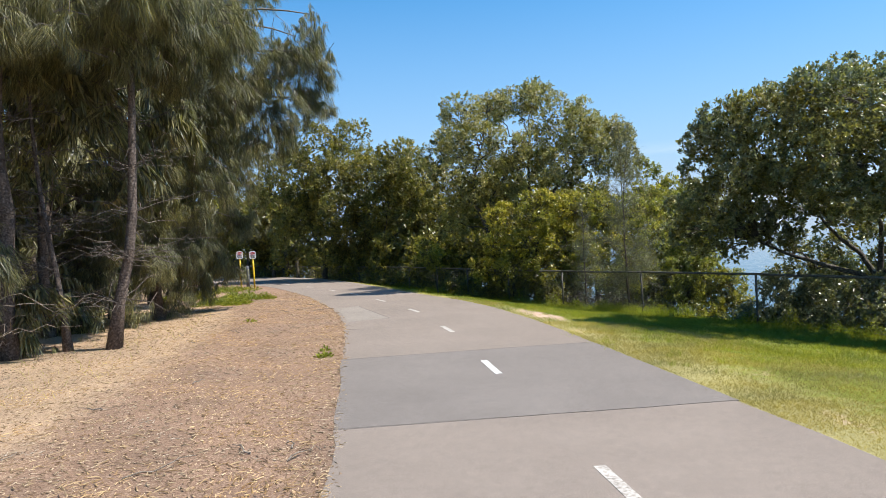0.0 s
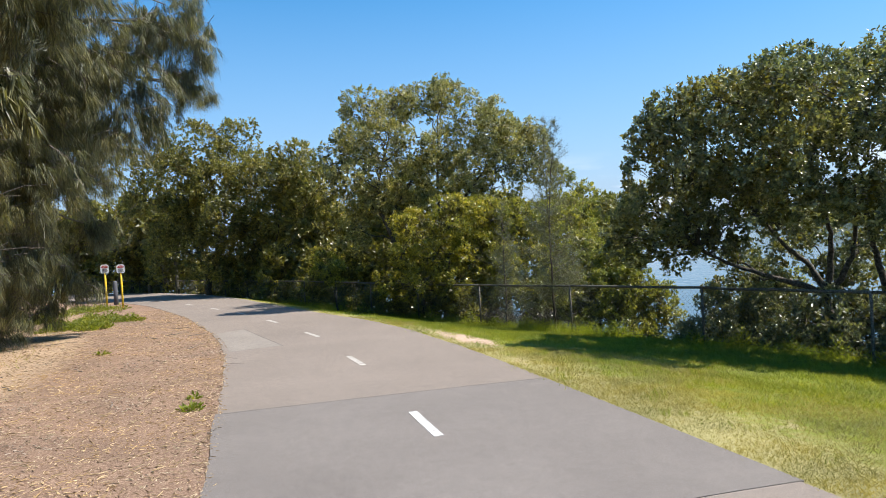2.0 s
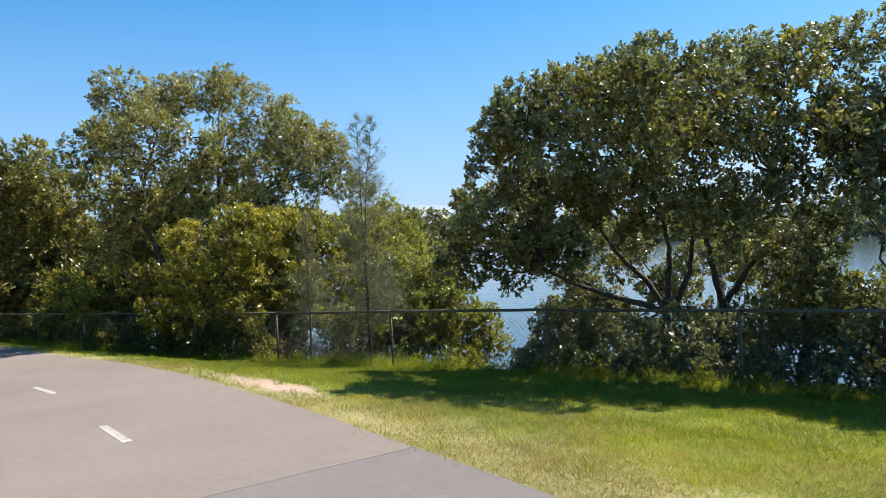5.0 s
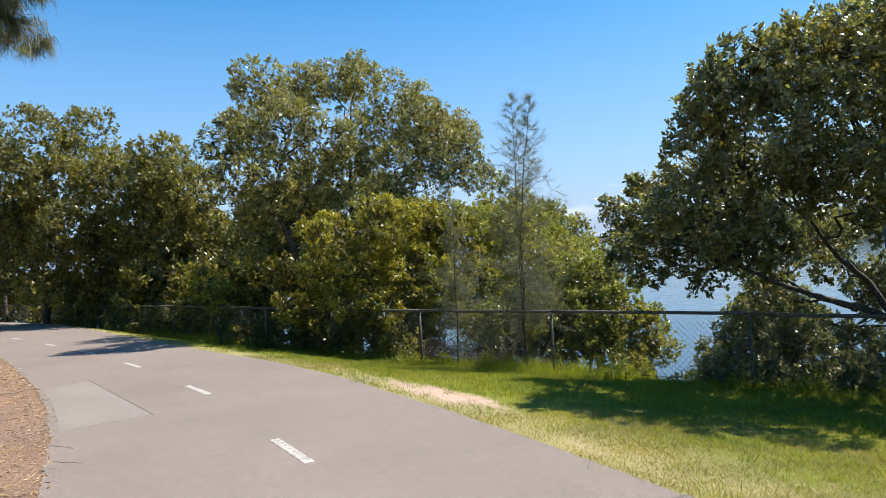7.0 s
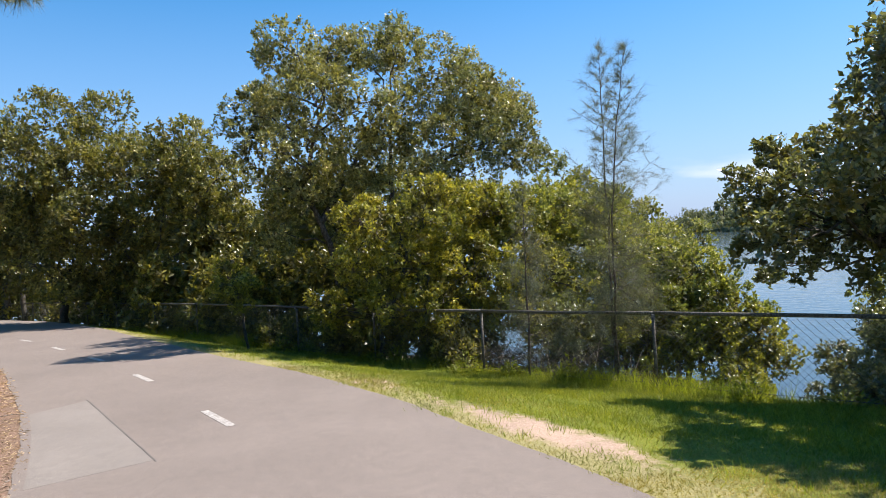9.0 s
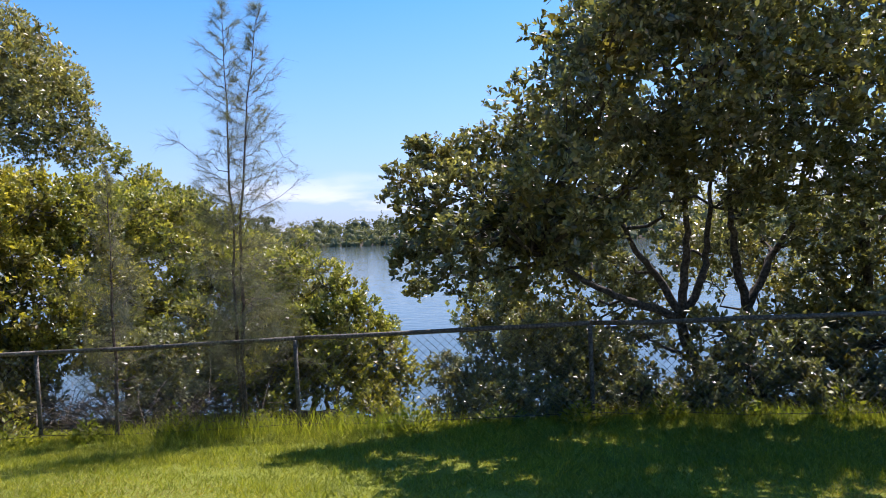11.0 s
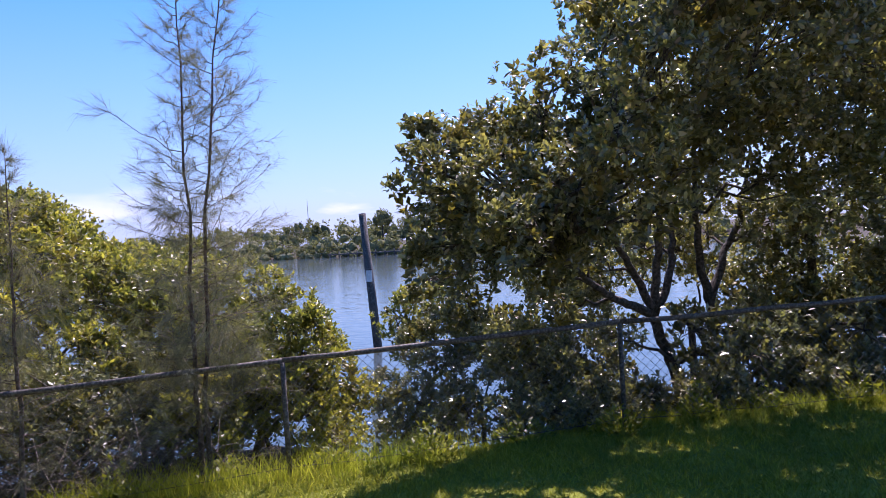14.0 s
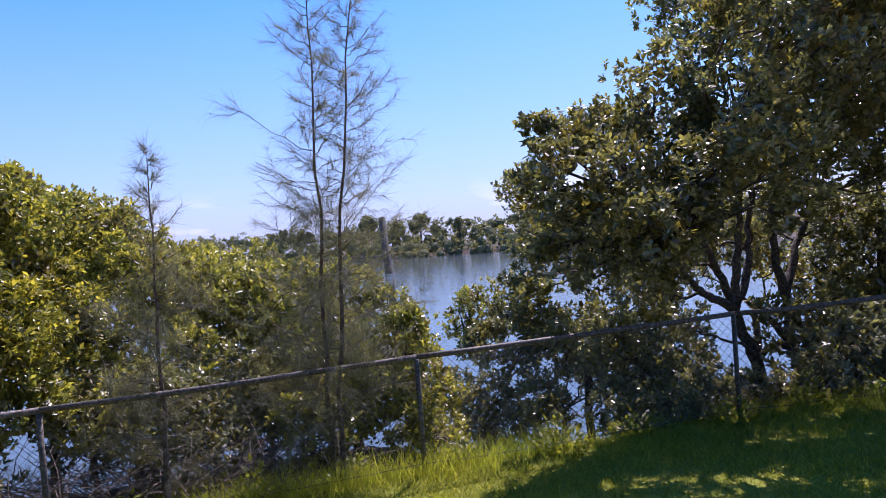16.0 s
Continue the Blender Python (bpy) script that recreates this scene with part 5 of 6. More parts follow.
she_oak("dense she-oak with needle curtains sweeping over the mulch edge", (-7.0, 16.6), (-6.6, 16.8, 8.5),
        [(-6.3, 17.2, 1.5, 0.9, 1.3), (-5.9, 16.6, 3.2, 1.5, 1.6), (-4.4, 17.6, 4.6, 1.5, 1.3), (-3.6, 18.0, 5.6, 1.2, 1.0), (-5.4, 16.6, 5.6, 1.7, 1.7), (-6.6, 16.0, 0.5, 0.9, 1.1), (-4.8, 17.0, 7.2, 1.6, 1.4), (-3.4, 18.4, 4.6, 0.8, 0.7), (-2.95, 19.3, 4.7, 0.55, 0.55),
         (-6.4, 15.2, 2.2, 0.9, 1.2), (-6.7, 17.6, 0.4, 0.75, 1.0), (-6.1, 16.4, 0.6, 0.7, 1.0), (-6.9, 15.2, 0.5, 0.9, 1.2), (-7.5, 18.6, 0.8, 1.0, 1.3),
         (-6.1, 18.9, 0.6, 0.8, 0.9), (-6.5, 18.4, -0.1, 0.75, 0.7), (-5.75, 18.9, 1.5, 0.8, 0.9), (-5.4, 19.0, 2.5, 0.8, 0.9), (-5.75, 18.0, 2.5, 0.8, 0.9), (-6.2, 17.4, 1.2, 0.7, 0.9), (-6.6, 16.9, -0.2, 0.6, 0.6),
         (-2.95, 18.0, 6.8, 0.7, 0.8), (-2.85, 18.0, 5.8, 0.65, 0.75), (-3.3, 17.5, 6.1, 0.8, 0.8), (-3.3, 18.5, 4.9, 0.65, 0.6), (-4.2, 18.5, 4.5, 0.8, 0.8), (-6.0, 16.5, 2.3, 0.8, 0.9), (-6.5, 16.0, 1.0, 0.7, 0.9), (-6.5, 15.5, 2.5, 0.8, 0.9), (-5.9, 16.0, 3.6, 0.8, 0.9)], 72, 0.14, 24, needles=52, width=0.009)
she_oak("she-oak leaning out over the path beyond the mulch", (-8.6, 21.2), (-8.0, 21.0, 8.5), [(-8.1, 21.0, 1.8, 0.8, 1.6), (-6.6, 21.2, 4.4, 1.7, 1.6), (-7.4, 20.6, 6.4, 1.8, 1.6), (-8.6, 21.8, 4.2, 1.6, 1.8)], 73, 0.14, 18)
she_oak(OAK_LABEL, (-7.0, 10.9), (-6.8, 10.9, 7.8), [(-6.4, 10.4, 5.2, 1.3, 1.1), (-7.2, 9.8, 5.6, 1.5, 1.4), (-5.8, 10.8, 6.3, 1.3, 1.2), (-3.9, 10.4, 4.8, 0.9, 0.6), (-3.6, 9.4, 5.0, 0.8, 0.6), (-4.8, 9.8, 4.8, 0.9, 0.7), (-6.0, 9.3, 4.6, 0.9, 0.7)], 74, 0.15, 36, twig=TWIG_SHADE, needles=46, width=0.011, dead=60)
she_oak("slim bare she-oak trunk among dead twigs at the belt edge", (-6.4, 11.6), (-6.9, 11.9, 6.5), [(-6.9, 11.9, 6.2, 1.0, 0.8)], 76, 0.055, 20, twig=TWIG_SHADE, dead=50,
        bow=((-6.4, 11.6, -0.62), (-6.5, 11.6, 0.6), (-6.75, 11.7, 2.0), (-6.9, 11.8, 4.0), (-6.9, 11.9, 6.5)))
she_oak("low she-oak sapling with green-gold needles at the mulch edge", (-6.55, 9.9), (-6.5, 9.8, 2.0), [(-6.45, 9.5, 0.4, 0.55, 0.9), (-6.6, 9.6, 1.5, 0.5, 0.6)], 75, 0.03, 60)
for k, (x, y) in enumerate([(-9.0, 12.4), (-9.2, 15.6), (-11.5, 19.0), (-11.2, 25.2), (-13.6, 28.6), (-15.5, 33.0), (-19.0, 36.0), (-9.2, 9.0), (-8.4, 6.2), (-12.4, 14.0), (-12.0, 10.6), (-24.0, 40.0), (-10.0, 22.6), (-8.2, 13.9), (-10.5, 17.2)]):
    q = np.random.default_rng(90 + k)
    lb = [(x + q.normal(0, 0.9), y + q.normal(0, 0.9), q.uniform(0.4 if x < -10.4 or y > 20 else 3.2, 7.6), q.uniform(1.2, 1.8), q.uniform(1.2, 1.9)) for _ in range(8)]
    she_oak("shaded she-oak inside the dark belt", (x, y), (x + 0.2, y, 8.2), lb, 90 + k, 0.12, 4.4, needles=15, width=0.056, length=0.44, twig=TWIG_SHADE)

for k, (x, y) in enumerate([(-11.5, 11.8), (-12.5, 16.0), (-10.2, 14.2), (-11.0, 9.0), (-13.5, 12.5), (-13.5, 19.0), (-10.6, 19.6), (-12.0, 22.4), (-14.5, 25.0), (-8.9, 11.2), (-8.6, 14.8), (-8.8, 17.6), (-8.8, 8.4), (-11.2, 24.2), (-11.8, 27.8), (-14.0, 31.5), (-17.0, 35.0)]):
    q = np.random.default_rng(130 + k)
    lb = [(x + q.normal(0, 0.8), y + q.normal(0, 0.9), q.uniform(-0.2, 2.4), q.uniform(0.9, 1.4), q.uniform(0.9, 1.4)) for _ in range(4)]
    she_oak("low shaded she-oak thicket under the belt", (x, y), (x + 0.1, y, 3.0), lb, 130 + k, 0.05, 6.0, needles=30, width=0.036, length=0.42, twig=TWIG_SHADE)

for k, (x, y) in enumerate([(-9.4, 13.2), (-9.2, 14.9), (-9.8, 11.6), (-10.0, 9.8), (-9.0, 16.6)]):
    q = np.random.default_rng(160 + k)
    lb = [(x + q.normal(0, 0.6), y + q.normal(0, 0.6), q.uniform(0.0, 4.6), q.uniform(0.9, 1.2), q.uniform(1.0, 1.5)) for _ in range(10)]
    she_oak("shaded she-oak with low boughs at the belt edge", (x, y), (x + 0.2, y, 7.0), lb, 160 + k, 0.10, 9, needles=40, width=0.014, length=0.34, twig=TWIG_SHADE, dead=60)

# ---------- signs and bollard ----------
def marker_sign(x, y):
    z = gz(x, y)
    ob = tagged(thing("warning_sign", (x, y, z)), "white and red danger plate on a bright yellow post", "sign", "pipeline marker signs")
    ob.rotation_euler = (0, 0, radians(17))
    g = Geo()
    tube(g, [(0, 0, -0.2), (0, 0, 0.6), (0, 0, 1.62)], 0.040, 14)
    part("post", g.mesh("post", YELLOW, True), ob)
    bm = bmesh.new()
    w, h, c = 0.15, 0.175, 0.045
    outline = [(-w, -h + c), (-w + c, -h), (w - c, -h), (w, -h + c), (w, h - c * 1.3), (w * 0.55, h), (-w * 0.55, h), (-w, h - c * 1.3)]
    f = bm.faces.new([bm.verts.new((a, -0.050, 1.56 + b)) for a, b in outline])
    ext = bmesh.ops.extrude_face_region(bm, geom=[f])
    bmesh.ops.translate(bm, verts=[v for v in ext["geom"] if isinstance(v, bmesh.types.BMVert)], vec=(0, 0.008, 0))
    bmesh.ops.recalc_face_normals(bm, faces=bm.faces)
    me = bpy.data.meshes.new("plate")
    bm.to_mesh(me)
    bm.free()
    me.materials.append(SIGN_WHITE)
    plate = part("plate", me, ob)
    g = Geo()
    a = np.linspace(0, 2 * np.pi, 24, endpoint=False)
    g.add(np.stack([0.126 * np.cos(a), np.full(24, -0.053), 1.635 + 0.056 * np.sin(a)], -1), np.arange(24)[None])
    part("red_oval", g.mesh("red_oval", SIGN_RED), plate, "red oval")
    txt = bpy.data.curves.new("word", "FONT")
    txt.body, txt.size, txt.align_x, txt.align_y, txt.extrude = "DANGER", 0.060, "CENTER", "CENTER", 0.001
    word = part("word", txt, plate, "white capital letters")
    word.location, word.rotation_euler = (0, -0.0555, 1.635), (radians(90), 0, 0)
    txt.materials.append(SIGN_WHITE)
    for zz, ww in ((1.545, 0.09), (1.508, 0.105), (1.471, 0.085), (1.434, 0.10)):
        g = Geo()
        box(g, (-ww, -0.0535, zz - 0.009), (ww, -0.0505, zz + 0.009))
        part("text_bar", g.mesh("text_bar", SIGN_INK), plate)


marker_sign(-9.62, 30.75)
marker_sign(-8.98, 30.65)
bol = tagged(thing("bollard", (-10.1, 33.2, gz(-10.1, 33.2))), "dark grey round bollard beside the path", "bollard")
g = Geo()
tube(g, [(0, 0, -0.2), (0, 0, 0.5), (0, 0, 1.0), (0, 0, 1.04)], [0.09, 0.09, 0.09, 0.06], 16)
part("shaft", g.mesh("shaft", GREY_POST, True), bol)

# ---------- river: pile, far bank ----------
pile = tagged(thing("timber_pile", (21.9, 24.0, -4.2)), "leaning weathered timber mooring pile with a small white plate", "pile")
g = Geo()
tube(g, [(0, 0, 0), (-0.02, 0.16, 3.0), (0.0, 0.36, 5.98)], [0.16, 0.15, 0.125], 12)
part("shaft", g.mesh("shaft", PILE, True), pile)
g = Geo()
box(g, (-0.175, 0.05, 3.55), (-0.150, 0.27, 3.95))
part("plate", g.mesh("plate", SIGN_WHITE), pile, "small white plate")


def bank(y):
    return 155.5 + 0.073 * y


def lump(geo, x, y, z, rad, r):
    """A closed, bumpy crown body."""
    th, ph = np.meshgrid(np.linspace(0.05, np.pi - 0.05, 7), np.linspace(0, 2 * np.pi, 10, endpoint=False))
    d = np.stack([np.sin(th) * np.cos(ph), np.sin(th) * np.sin(ph), np.cos(th)], -1).reshape(-1, 3)
    b = sphere_dirs(r, 16)
    rr = rad * (0.86 + 0.22 * np.clip((d @ b.T), 0, 1) ** 8 @ np.ones(16) + r.normal(0, 0.03, len(d)))
    i, j = np.meshgrid(np.arange(6), np.arange(10))
    k, k2 = (j * 7 + i).ravel(), (((j + 1) % 10) * 7 + i).ravel()
    geo.add(np.array([x, y, z]) + d * rr[:, None], np.stack([k, k + 1, k2 + 1, k2], -1))


q = np.random.default_rng(300)
far = Geo()
rows = [(x_, y_ + q.uniform(-0.8, 0.8), z_, r_) for y_ in (*np.arange(-60, 25, 6.0), *np.arange(25, 300, 2.7)) for x_, z_, r_ in
        ((bank(y_) + 1.2 + q.uniform(-0.6, 1.0), q.uniform(-2.3, -1.6), q.uniform(1.3, 1.8)), (bank(y_) + 4 + q.uniform(-1, 2), q.uniform(-0.9, 0.5), q.uniform(1.7, 2.3)),
         (bank(y_) + 13 + q.uniform(-3, 6), q.uniform(1.0, 2.6), q.uniform(1.9, 2.6)), (bank(y_) + 26 + q.uniform(-3, 6), q.uniform(3.0, 4.4) + 1.4 * math.sin(y_ * 0.09) ** 2, q.uniform(2.2, 3.0)))]
for x_, y_, z_, r_ in rows:
    lump(far, x_, y_, z_ - 0.3, r_ * 0.62, q)
    leaf_cloud(far, [(x_, y_, z_, r_ * 1.12)], q, 0.82, 0.62, 1.0, 5, 0.5, 0.42)
tagged(new("far_mangrove_woods", far.mesh("far_mangrove_woods", LEAF_HAZE)), "grey-green mangrove woods along the far river bank", "woods", kind="stuff")
for x, y, h, w in ((177, 122, 8.6, 2.6), (178, 117, 7.6, 2.2), (175, 93, 10.3, 3.2), (175, 84, 8.4, 2.2), (174, 77, 9.4, 3.0), (174, 66, 8.0, 2.6), (230, 188, 10.0, 2.6), (229, 177, 9.6, 2.4), (184, 236, 12.0, 3.0), (186, 246, 11.0, 3.0)):
    ob = tagged(thing("gum_tree", (x, y, -0.5)), "tall round-headed gum tree above the far bank", "tree")
    g = Geo()
    tube(g, [(0, 0, -0.5), (0.2, 0.1, h * 0.5), (0.1, 0, h * 0.85)], [0.3, 0.22, 0.1], 7)
    part("trunk", g.mesh("trunk", BARK, True), ob)
    g = Geo()
    heads = lobes_in(q, 16, (0, 0, h * 0.72), (w, w * 1.2, h * 0.20), w * 0.36)
    for hx, hy, hz, hr in heads:
        lump(g, hx, hy, hz, hr * 0.6, q)
    leaf_cloud(g, heads, q, 0.5, 0.5, 1.1, 6, 0.6)
    tagged(part("crown", g.mesh("crown", LEAF_HAZE), ob), kind="stuff")

jetty = tagged(thing("timber_jetty", (158.0, 90, WATER_Z)), "low dark timber jetty on the far bank", "jetty")
g = Geo()
box(g, (-0.9, -11, 0.75), (0.9, 11, 1.0))
part("deck", g.mesh("deck", PILE), jetty)
for k in range(9):
    g = Geo()
    tube(g, [(-0.7, -10.5 + k * 2.6, -1.5), (-0.7, -10.5 + k * 2.6, 1.3 + 0.4 * (k % 2))], 0.17, 8)
    part("pile", g.mesh("pile", PILE, True), jetty)
marker = tagged(thing("channel_marker", (97.0, 61.0, WATER_Z)), "short dark timber marker post standing in the river", "post")
g = Geo()
tube(g, [(0, 0, -1.5), (0, 0.03, 0.5), (0, 0.05, 1.6)], [0.2, 0.2, 0.17], 9)
part("shaft", g.mesh("shaft", PILE, True), marker)
mast = tagged(thing("radio_mast", (300, 190, -1)), "thin distant radio mast above the trees", "mast")
g = Geo()
tube(g, [(0, 0, 0), (0, 0, 14), (0, 0, 25)], [0.24, 0.18, 0.08], 6)
part("pole", g.mesh("pole", STEEL, True), mast)

# ---------- grass, weeds, mulch ----------
def blades(x, y, length, width, r, lean=0.55, lift=0.0):
    """Single pointed blades standing at x, y."""
    n = len(x)
    z = ground_z(x, y) + lift
    base = np.stack([x, y, z - 0.006], -1)
    way = unit(np.stack([r.normal(0, lean, n), r.normal(0, lean, n), np.ones(n)], -1))
    L = np.asarray(length)[:, None]
    w = unit(np.cross(way, r.normal(0, 1, (n, 3)))) * np.asarray(width)[:, None] * 0.5
    tip = base + way * L + np.stack([r.normal(0, 0.18, n), r.normal(0, 0.18, n), np.zeros(n)], -1) * L
    return np.stack([base - w, base + w, tip], 1).reshape(-1, 3), np.arange(3 * n).reshape(-1, 3)


def patchy(x, y, s, seed):
    return np.sin(x * s + seed) * np.sin(y * s * 0.83 + 2.1 * seed) + 0.6 * np.sin((x + y) * s * 1.9 + seed * 3) * np.sin((x - y) * s * 1.4)


def verge(n, y0, y1, r, reach=1.0):
    y = r.uniform(y0, y1, n)
    xr, xf = np.interp(y, RIGHT_EDGE[:, 1], RIGHT_EDGE[:, 0]), np.interp(y, FENCE[:, 1], FENCE[:, 0])
    u = r.random(n) * reach
    return xr - 0.05 + 0.07 * r.random(n) + (xf + 0.5 - xr) * u, y, u


q = np.random.default_rng(400)
xs_, ys_, us_ = [np.concatenate(c) for c in zip(verge(140000, 4.0, 12.0, q), verge(80000, 4.0, 13.0, q, 0.4), verge(110000, 12.0, 20.0, q), verge(26000, 20.0, 36.0, q))]
edge = (us_ * 3.3 + 0.45 * patchy(xs_, ys_, 2.0, 1.0)) < 0.62 + 0.7 * (1 - sm(ys_, 11.0, 14.5)) + 0.35 * q.normal(0, 1, len(us_))
bare = np.exp(-(((xs_ - 2.42) * 0.96 + (ys_ - 14.3) * 0.28) / 0.33) ** 2 - ((ys_ - 14.3) / 1.4) ** 2) + 0.5 * np.exp(-((xs_ - 4.1) / 0.3) ** 2 - ((ys_ - 7.6) / 0.5) ** 2)
bare += 0.5 * np.exp(-((xs_ - 2.72 + 0.18 * (ys_ - 11.5)) / 0.22) ** 2 - ((ys_ - 11.5) / 0.9) ** 2) + 0.4 * np.exp(-((xs_ - 1.85 + 0.3 * (ys_ - 16.2)) / 0.24) ** 2 - ((ys_ - 16.2) / 1.1) ** 2)
keep = q.random(len(xs_)) > bare * 1.25
green, dryb = keep & ~edge, keep & edge
lg = q.uniform(0.03, 0.075, len(xs_)) * (1 + 0.25 * (us_ > 0.5) + 0.3 * (us_ > 0.75)) * (1 + 0.35 * patchy(xs_, ys_, 2.6, 2.0))
wd = q.uniform(0.006, 0.011, len(xs_))
v, f = blades(xs_[green], ys_[green], lg[green] * 0.9, wd[green], q, 1.0)
tagged(new("grass", mesh_np("grass", v, f, GRASS)), "short green mown grass on the verge", "grass", kind="stuff")
v, f = blades(xs_[dryb], ys_[dryb], lg[dryb] * 0.7, wd[dryb] * 0.75, q, 1.2)
tagged(new("dry_grass", mesh_np("dry_grass", v, f, GRASS_DRY)), "straw-coloured dry grass along the path edge", "grass", kind="stuff")

tx, ty, tl = [], [], []
for y in np.arange(6, 37, 0.16):
    k = int(np.argmin(np.abs(FENCE[:, 1] - y)))
    cx, cy = FENCE[k]
    rank = 1.0 if 15.9 < y < 21.5 or 27 < y < 36 else 0.35
    amount = rank * (0.9 + 0.6 * patchy(np.array([cx]), np.array([cy]), 0.9, 4.0)[0])
    n = int(max(0.1, amount) * 150)
    tx.append(cx + q.normal(0.15, 0.30, n))
    ty.append(cy + q.normal(0, 0.14, n))
    tl.append(q.uniform(0.08, 0.14 + 0.24 * max(0.15, min(1, amount)), n))
tx, ty, tl = (np.concatenate(c) for c in (tx, ty, tl))
v, f = blades(tx, ty, tl, q.uniform(0.005, 0.009, len(tx)), q, 0.35)
tagged(new("long_grass", mesh_np("long_grass", v, f, GRASS_LONG)), "long uncut yellow-green grass growing through the fence foot", "grass", kind="stuff")

tx, ty, tl = [], [], []
cx, cy, _ = verge(620, 8.0, 24.0, q)
for a_, b_ in zip(cx, cy):
    n = int(q.uniform(16, 46))
    spread, high = q.uniform(0.03, 0.12), q.uniform(0.06, 0.145)
    tx.append(a_ + q.normal(0, spread, n))
    ty.append(b_ + q.normal(0, spread, n))
    tl.append(q.uniform(0.4, 1.0, n) * high)
tx, ty, tl = (np.concatenate(c) for c in (tx, ty, tl))
v, f = blades(tx, ty, tl, q.uniform(0.004, 0.007, len(tx)), q, 0.4)
tagged(new("grass_tufts", mesh_np("grass_tufts", v, f, GRASS_LONG)), "taller bright tufts standing in the mown grass", "grass", kind="stuff")


def leafy_weed(g, x, y, rad, tall, r, n):
    """A low weed: small leaves on short stalks in a mound."""
    a, d = r.uniform(0, 6.28, n), rad * r.random(n) ** 0.6
    b = np.stack([x + d * np.cos(a), y + d * np.sin(a), gz(x, y) + tall * r.random(n) * (1.05 - d / rad)], -1)
    out = unit(np.stack([np.cos(a), np.sin(a), r.uniform(0.1, 1.2, n)], -1) + r.normal(0, 0.5, (n, 3)))
    L = r.uniform(0.04, 0.09, (n, 1))
    w = unit(np.cross(out, np.array([0, 0, 1]) + r.normal(0, 0.4, (n, 3)))) * L * 0.22
    g.add(np.stack([b, b + out * L * 0.5 + w, b + out * L, b + out * L * 0.5 - w], 1).reshape(-1, 3), np.arange(4 * n).reshape(-1, 4))


def weeds(name, label, spots, seed):
    r = np.random.default_rng(seed)
    g = Geo()
    for x, y, rad, tall, n in spots:
        leafy_weed(g, x, y, rad, tall, r, n)
    tagged(new(name, g.mesh(name, WEED)), label, "weed", kind="stuff")


weeds("mulch_weed", "small green weed growing in the mulch by the path", [(-1.47, 10.08, 0.12, 0.07, 120), (-1.58, 10.7, 0.08, 0.05, 50)], 1)
weeds("mulch_seedling", "tiny green seedlings in the woodchip mulch", [(-5.2, 5.6, 0.07, 0.08, 50), (-3.3, 4.9, 0.05, 0.07, 40), (-4.2, 15.0, 0.10, 0.10, 70)], 2)
weeds("groundcover", "low green groundcover beneath the yellow posts", [(q.uniform(-10.4, -8.0), q.uniform(23.5, 30.2), 0.45, 0.22, 300) for _ in range(24)] + [(q.uniform(-7.7, -6.2), q.uniform(20.4, 24.0), 0.40, 0.26, 420) for _ in range(20)], 3)
spots = []
for y in np.arange(8.0, 36.0, 0.8):
    x0, y0 = by_fence(y, q.uniform(-0.15, 0.35))
    spots.append((x0, y0, q.uniform(0.2, 0.42), q.uniform(0.2, 0.5), 330))
weeds("fence_weed", "leafy weeds tangled in the foot of the fence", spots, 4)


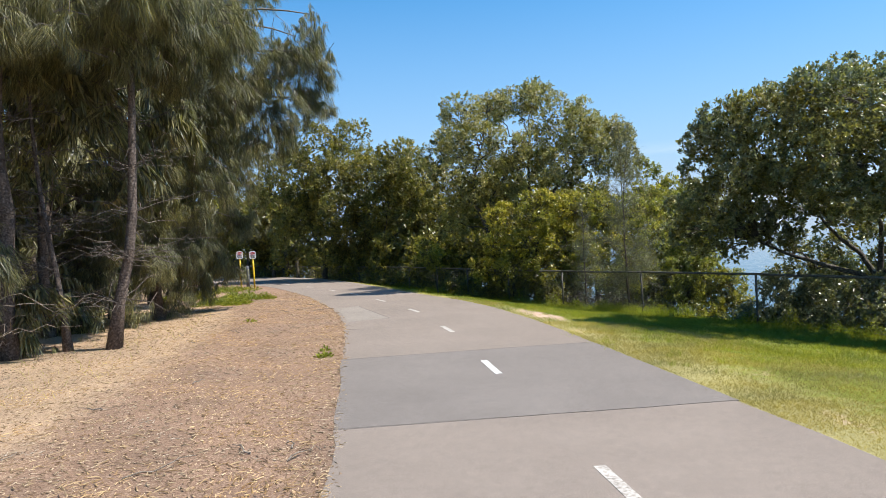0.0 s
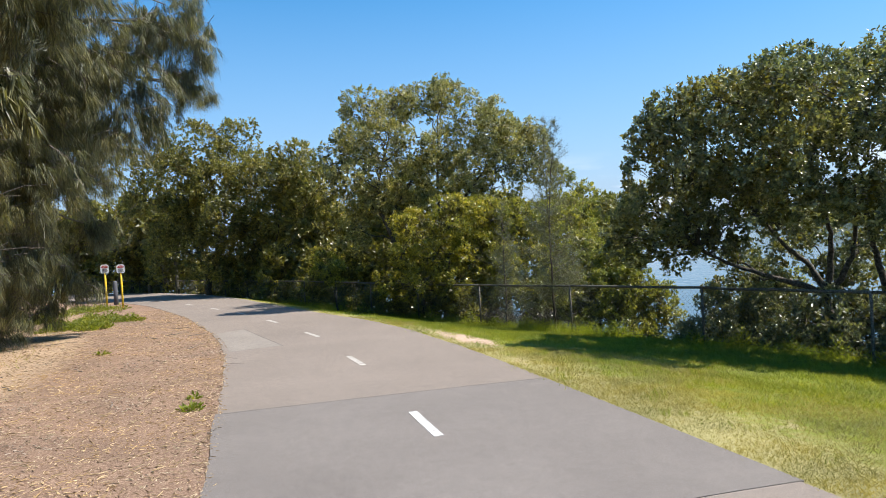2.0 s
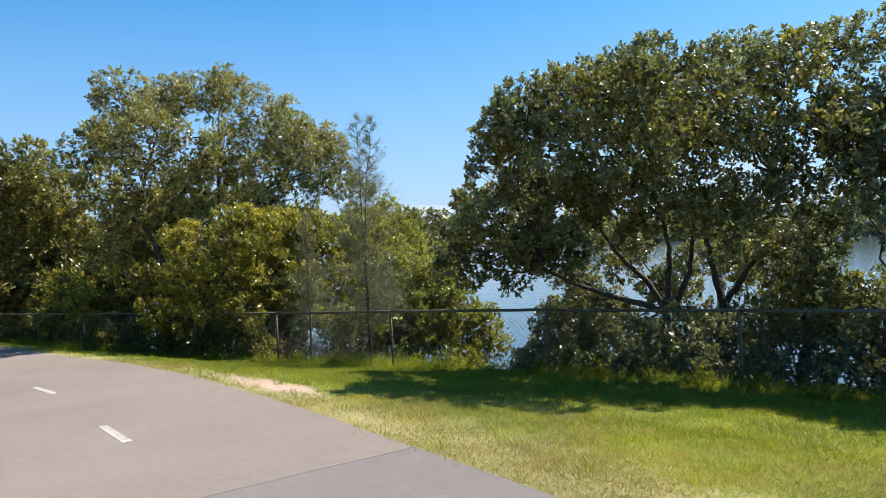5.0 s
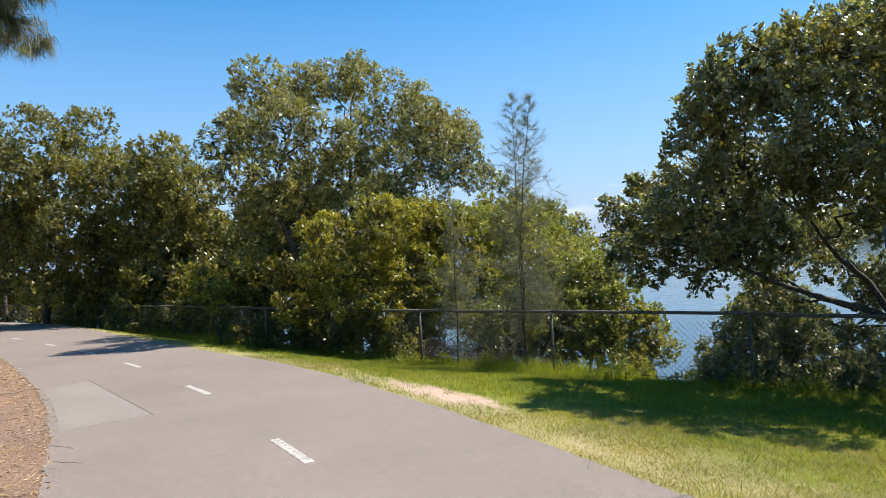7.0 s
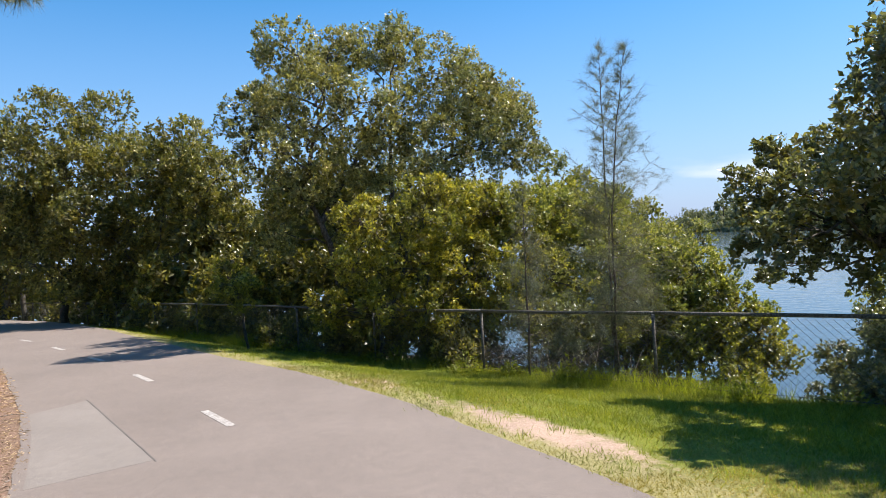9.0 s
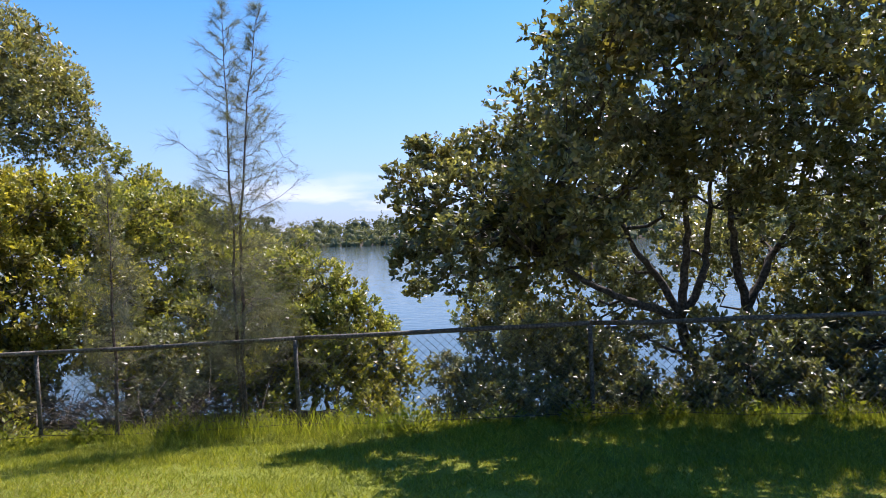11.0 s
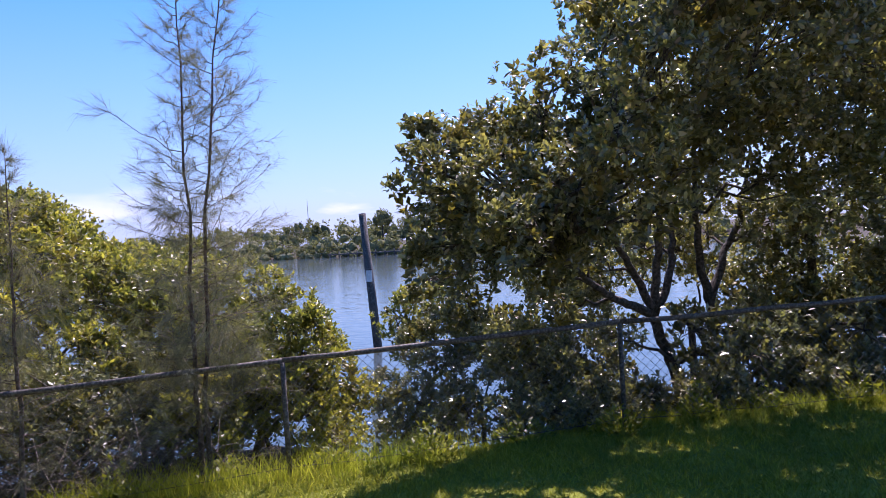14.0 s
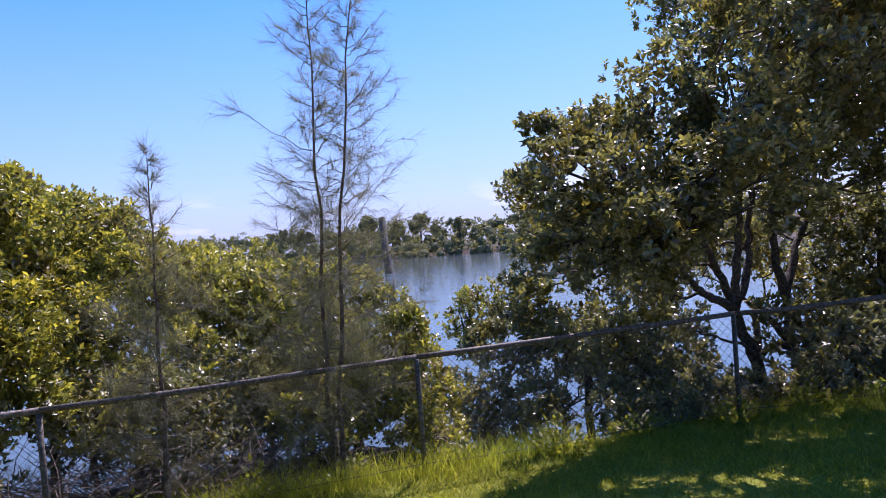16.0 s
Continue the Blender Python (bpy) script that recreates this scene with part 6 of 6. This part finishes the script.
def chips(n, x, y, r, lo, hi, mat, name, label, lift=0.004):
    """Flat splinters lying at all angles, four faces each."""
    L, W, T = r.uniform(lo, hi, n), r.uniform(0.006, 0.018, n), r.uniform(0.003, 0.009, n)
    a = r.uniform(0, np.pi, n)
    u = np.stack([np.cos(a), np.sin(a), r.normal(0, 0.16, n)], -1)
    w = np.stack([-np.sin(a), np.cos(a), r.normal(0, 0.2, n)], -1)
    over = x > np.interp(y, LEFT_EDGE[:, 1], LEFT_EDGE[:, 0]) - 0.05
    c = np.stack([x, y, np.where(over, plane_z(y) + 0.009, ground_z(x, y) + lift)], -1)
    p = [c - u * L[:, None] / 2 - w * W[:, None] / 2, c + u * L[:, None] / 2, c - u * L[:, None] * 0.4 + w * W[:, None] / 2, c + np.stack([np.zeros(n), np.zeros(n), T], -1)]
    i = np.arange(n) * 4
    f = np.concatenate([np.stack([i, i + 1, i + 3], -1), np.stack([i + 1, i + 2, i + 3], -1), np.stack([i + 2, i, i + 3], -1)])
    tagged(new(name, mesh_np(name, np.stack(p, 1).reshape(-1, 3), f, mat)), label, "mulch", kind="stuff")


def bed(n, y0, y1, wide, r, power=1.0):
    y = y0 + (y1 - y0) * r.random(n) ** power
    return np.interp(y, LEFT_EDGE[:, 1], LEFT_EDGE[:, 0]) + 0.10 * r.random(n) ** 2 - wide * r.random(n) ** 1.15, y


x, y = bed(34000, 1.5, 28.0, 5.2, q, 1.8)
chips(len(x), x, y, q, 0.018, 0.07, CHIP, "woodchip", "loose reddish woodchip mulch beside the path")
x, y = bed(11000, 3.0, 26.0, 5.4, q, 1.3)
chips(len(x), x, y, q, 0.04, 0.12, LITTER, "dry_litter", "pale dry needle and twig litter on the mulch", 0.010)
for k in range(34):
    x, y = bed(1, 3.0, 22.0, 5.6, q, 1.2)
    a, L = q.uniform(0, 3.14), q.uniform(0.15, 0.6)
    p0 = np.array([x[0], y[0], gz(x[0], y[0]) + 0.012])
    g = Geo()
    tube(g, bend((0, 0, 0), (L * math.cos(a), L * math.sin(a), 0.01), 0.01, 0.012, 6, q), np.linspace(0.008, 0.003, 6), 5)
    ob = tagged(new("fallen_twig", g.mesh("fallen_twig", TWIG)), "dry fallen twig lying on the mulch", "twig", "fallen twigs")
    ob.location = p0
tx, ty = bed(2600, 7.0, 24.0, 5.6, q)
far_in = tx < np.interp(ty, LEFT_EDGE[:, 1], LEFT_EDGE[:, 0]) - 3.2
v, f = blades(tx[far_in], ty[far_in], q.uniform(0.06, 0.2, far_in.sum()), q.uniform(0.005, 0.009, far_in.sum()), q, 0.8)
tagged(new("dry_tufts", mesh_np("dry_tufts", v, f, GRASS_DRY)), "sparse dry grass tufts at the edge of the trees", "grass", kind="stuff")
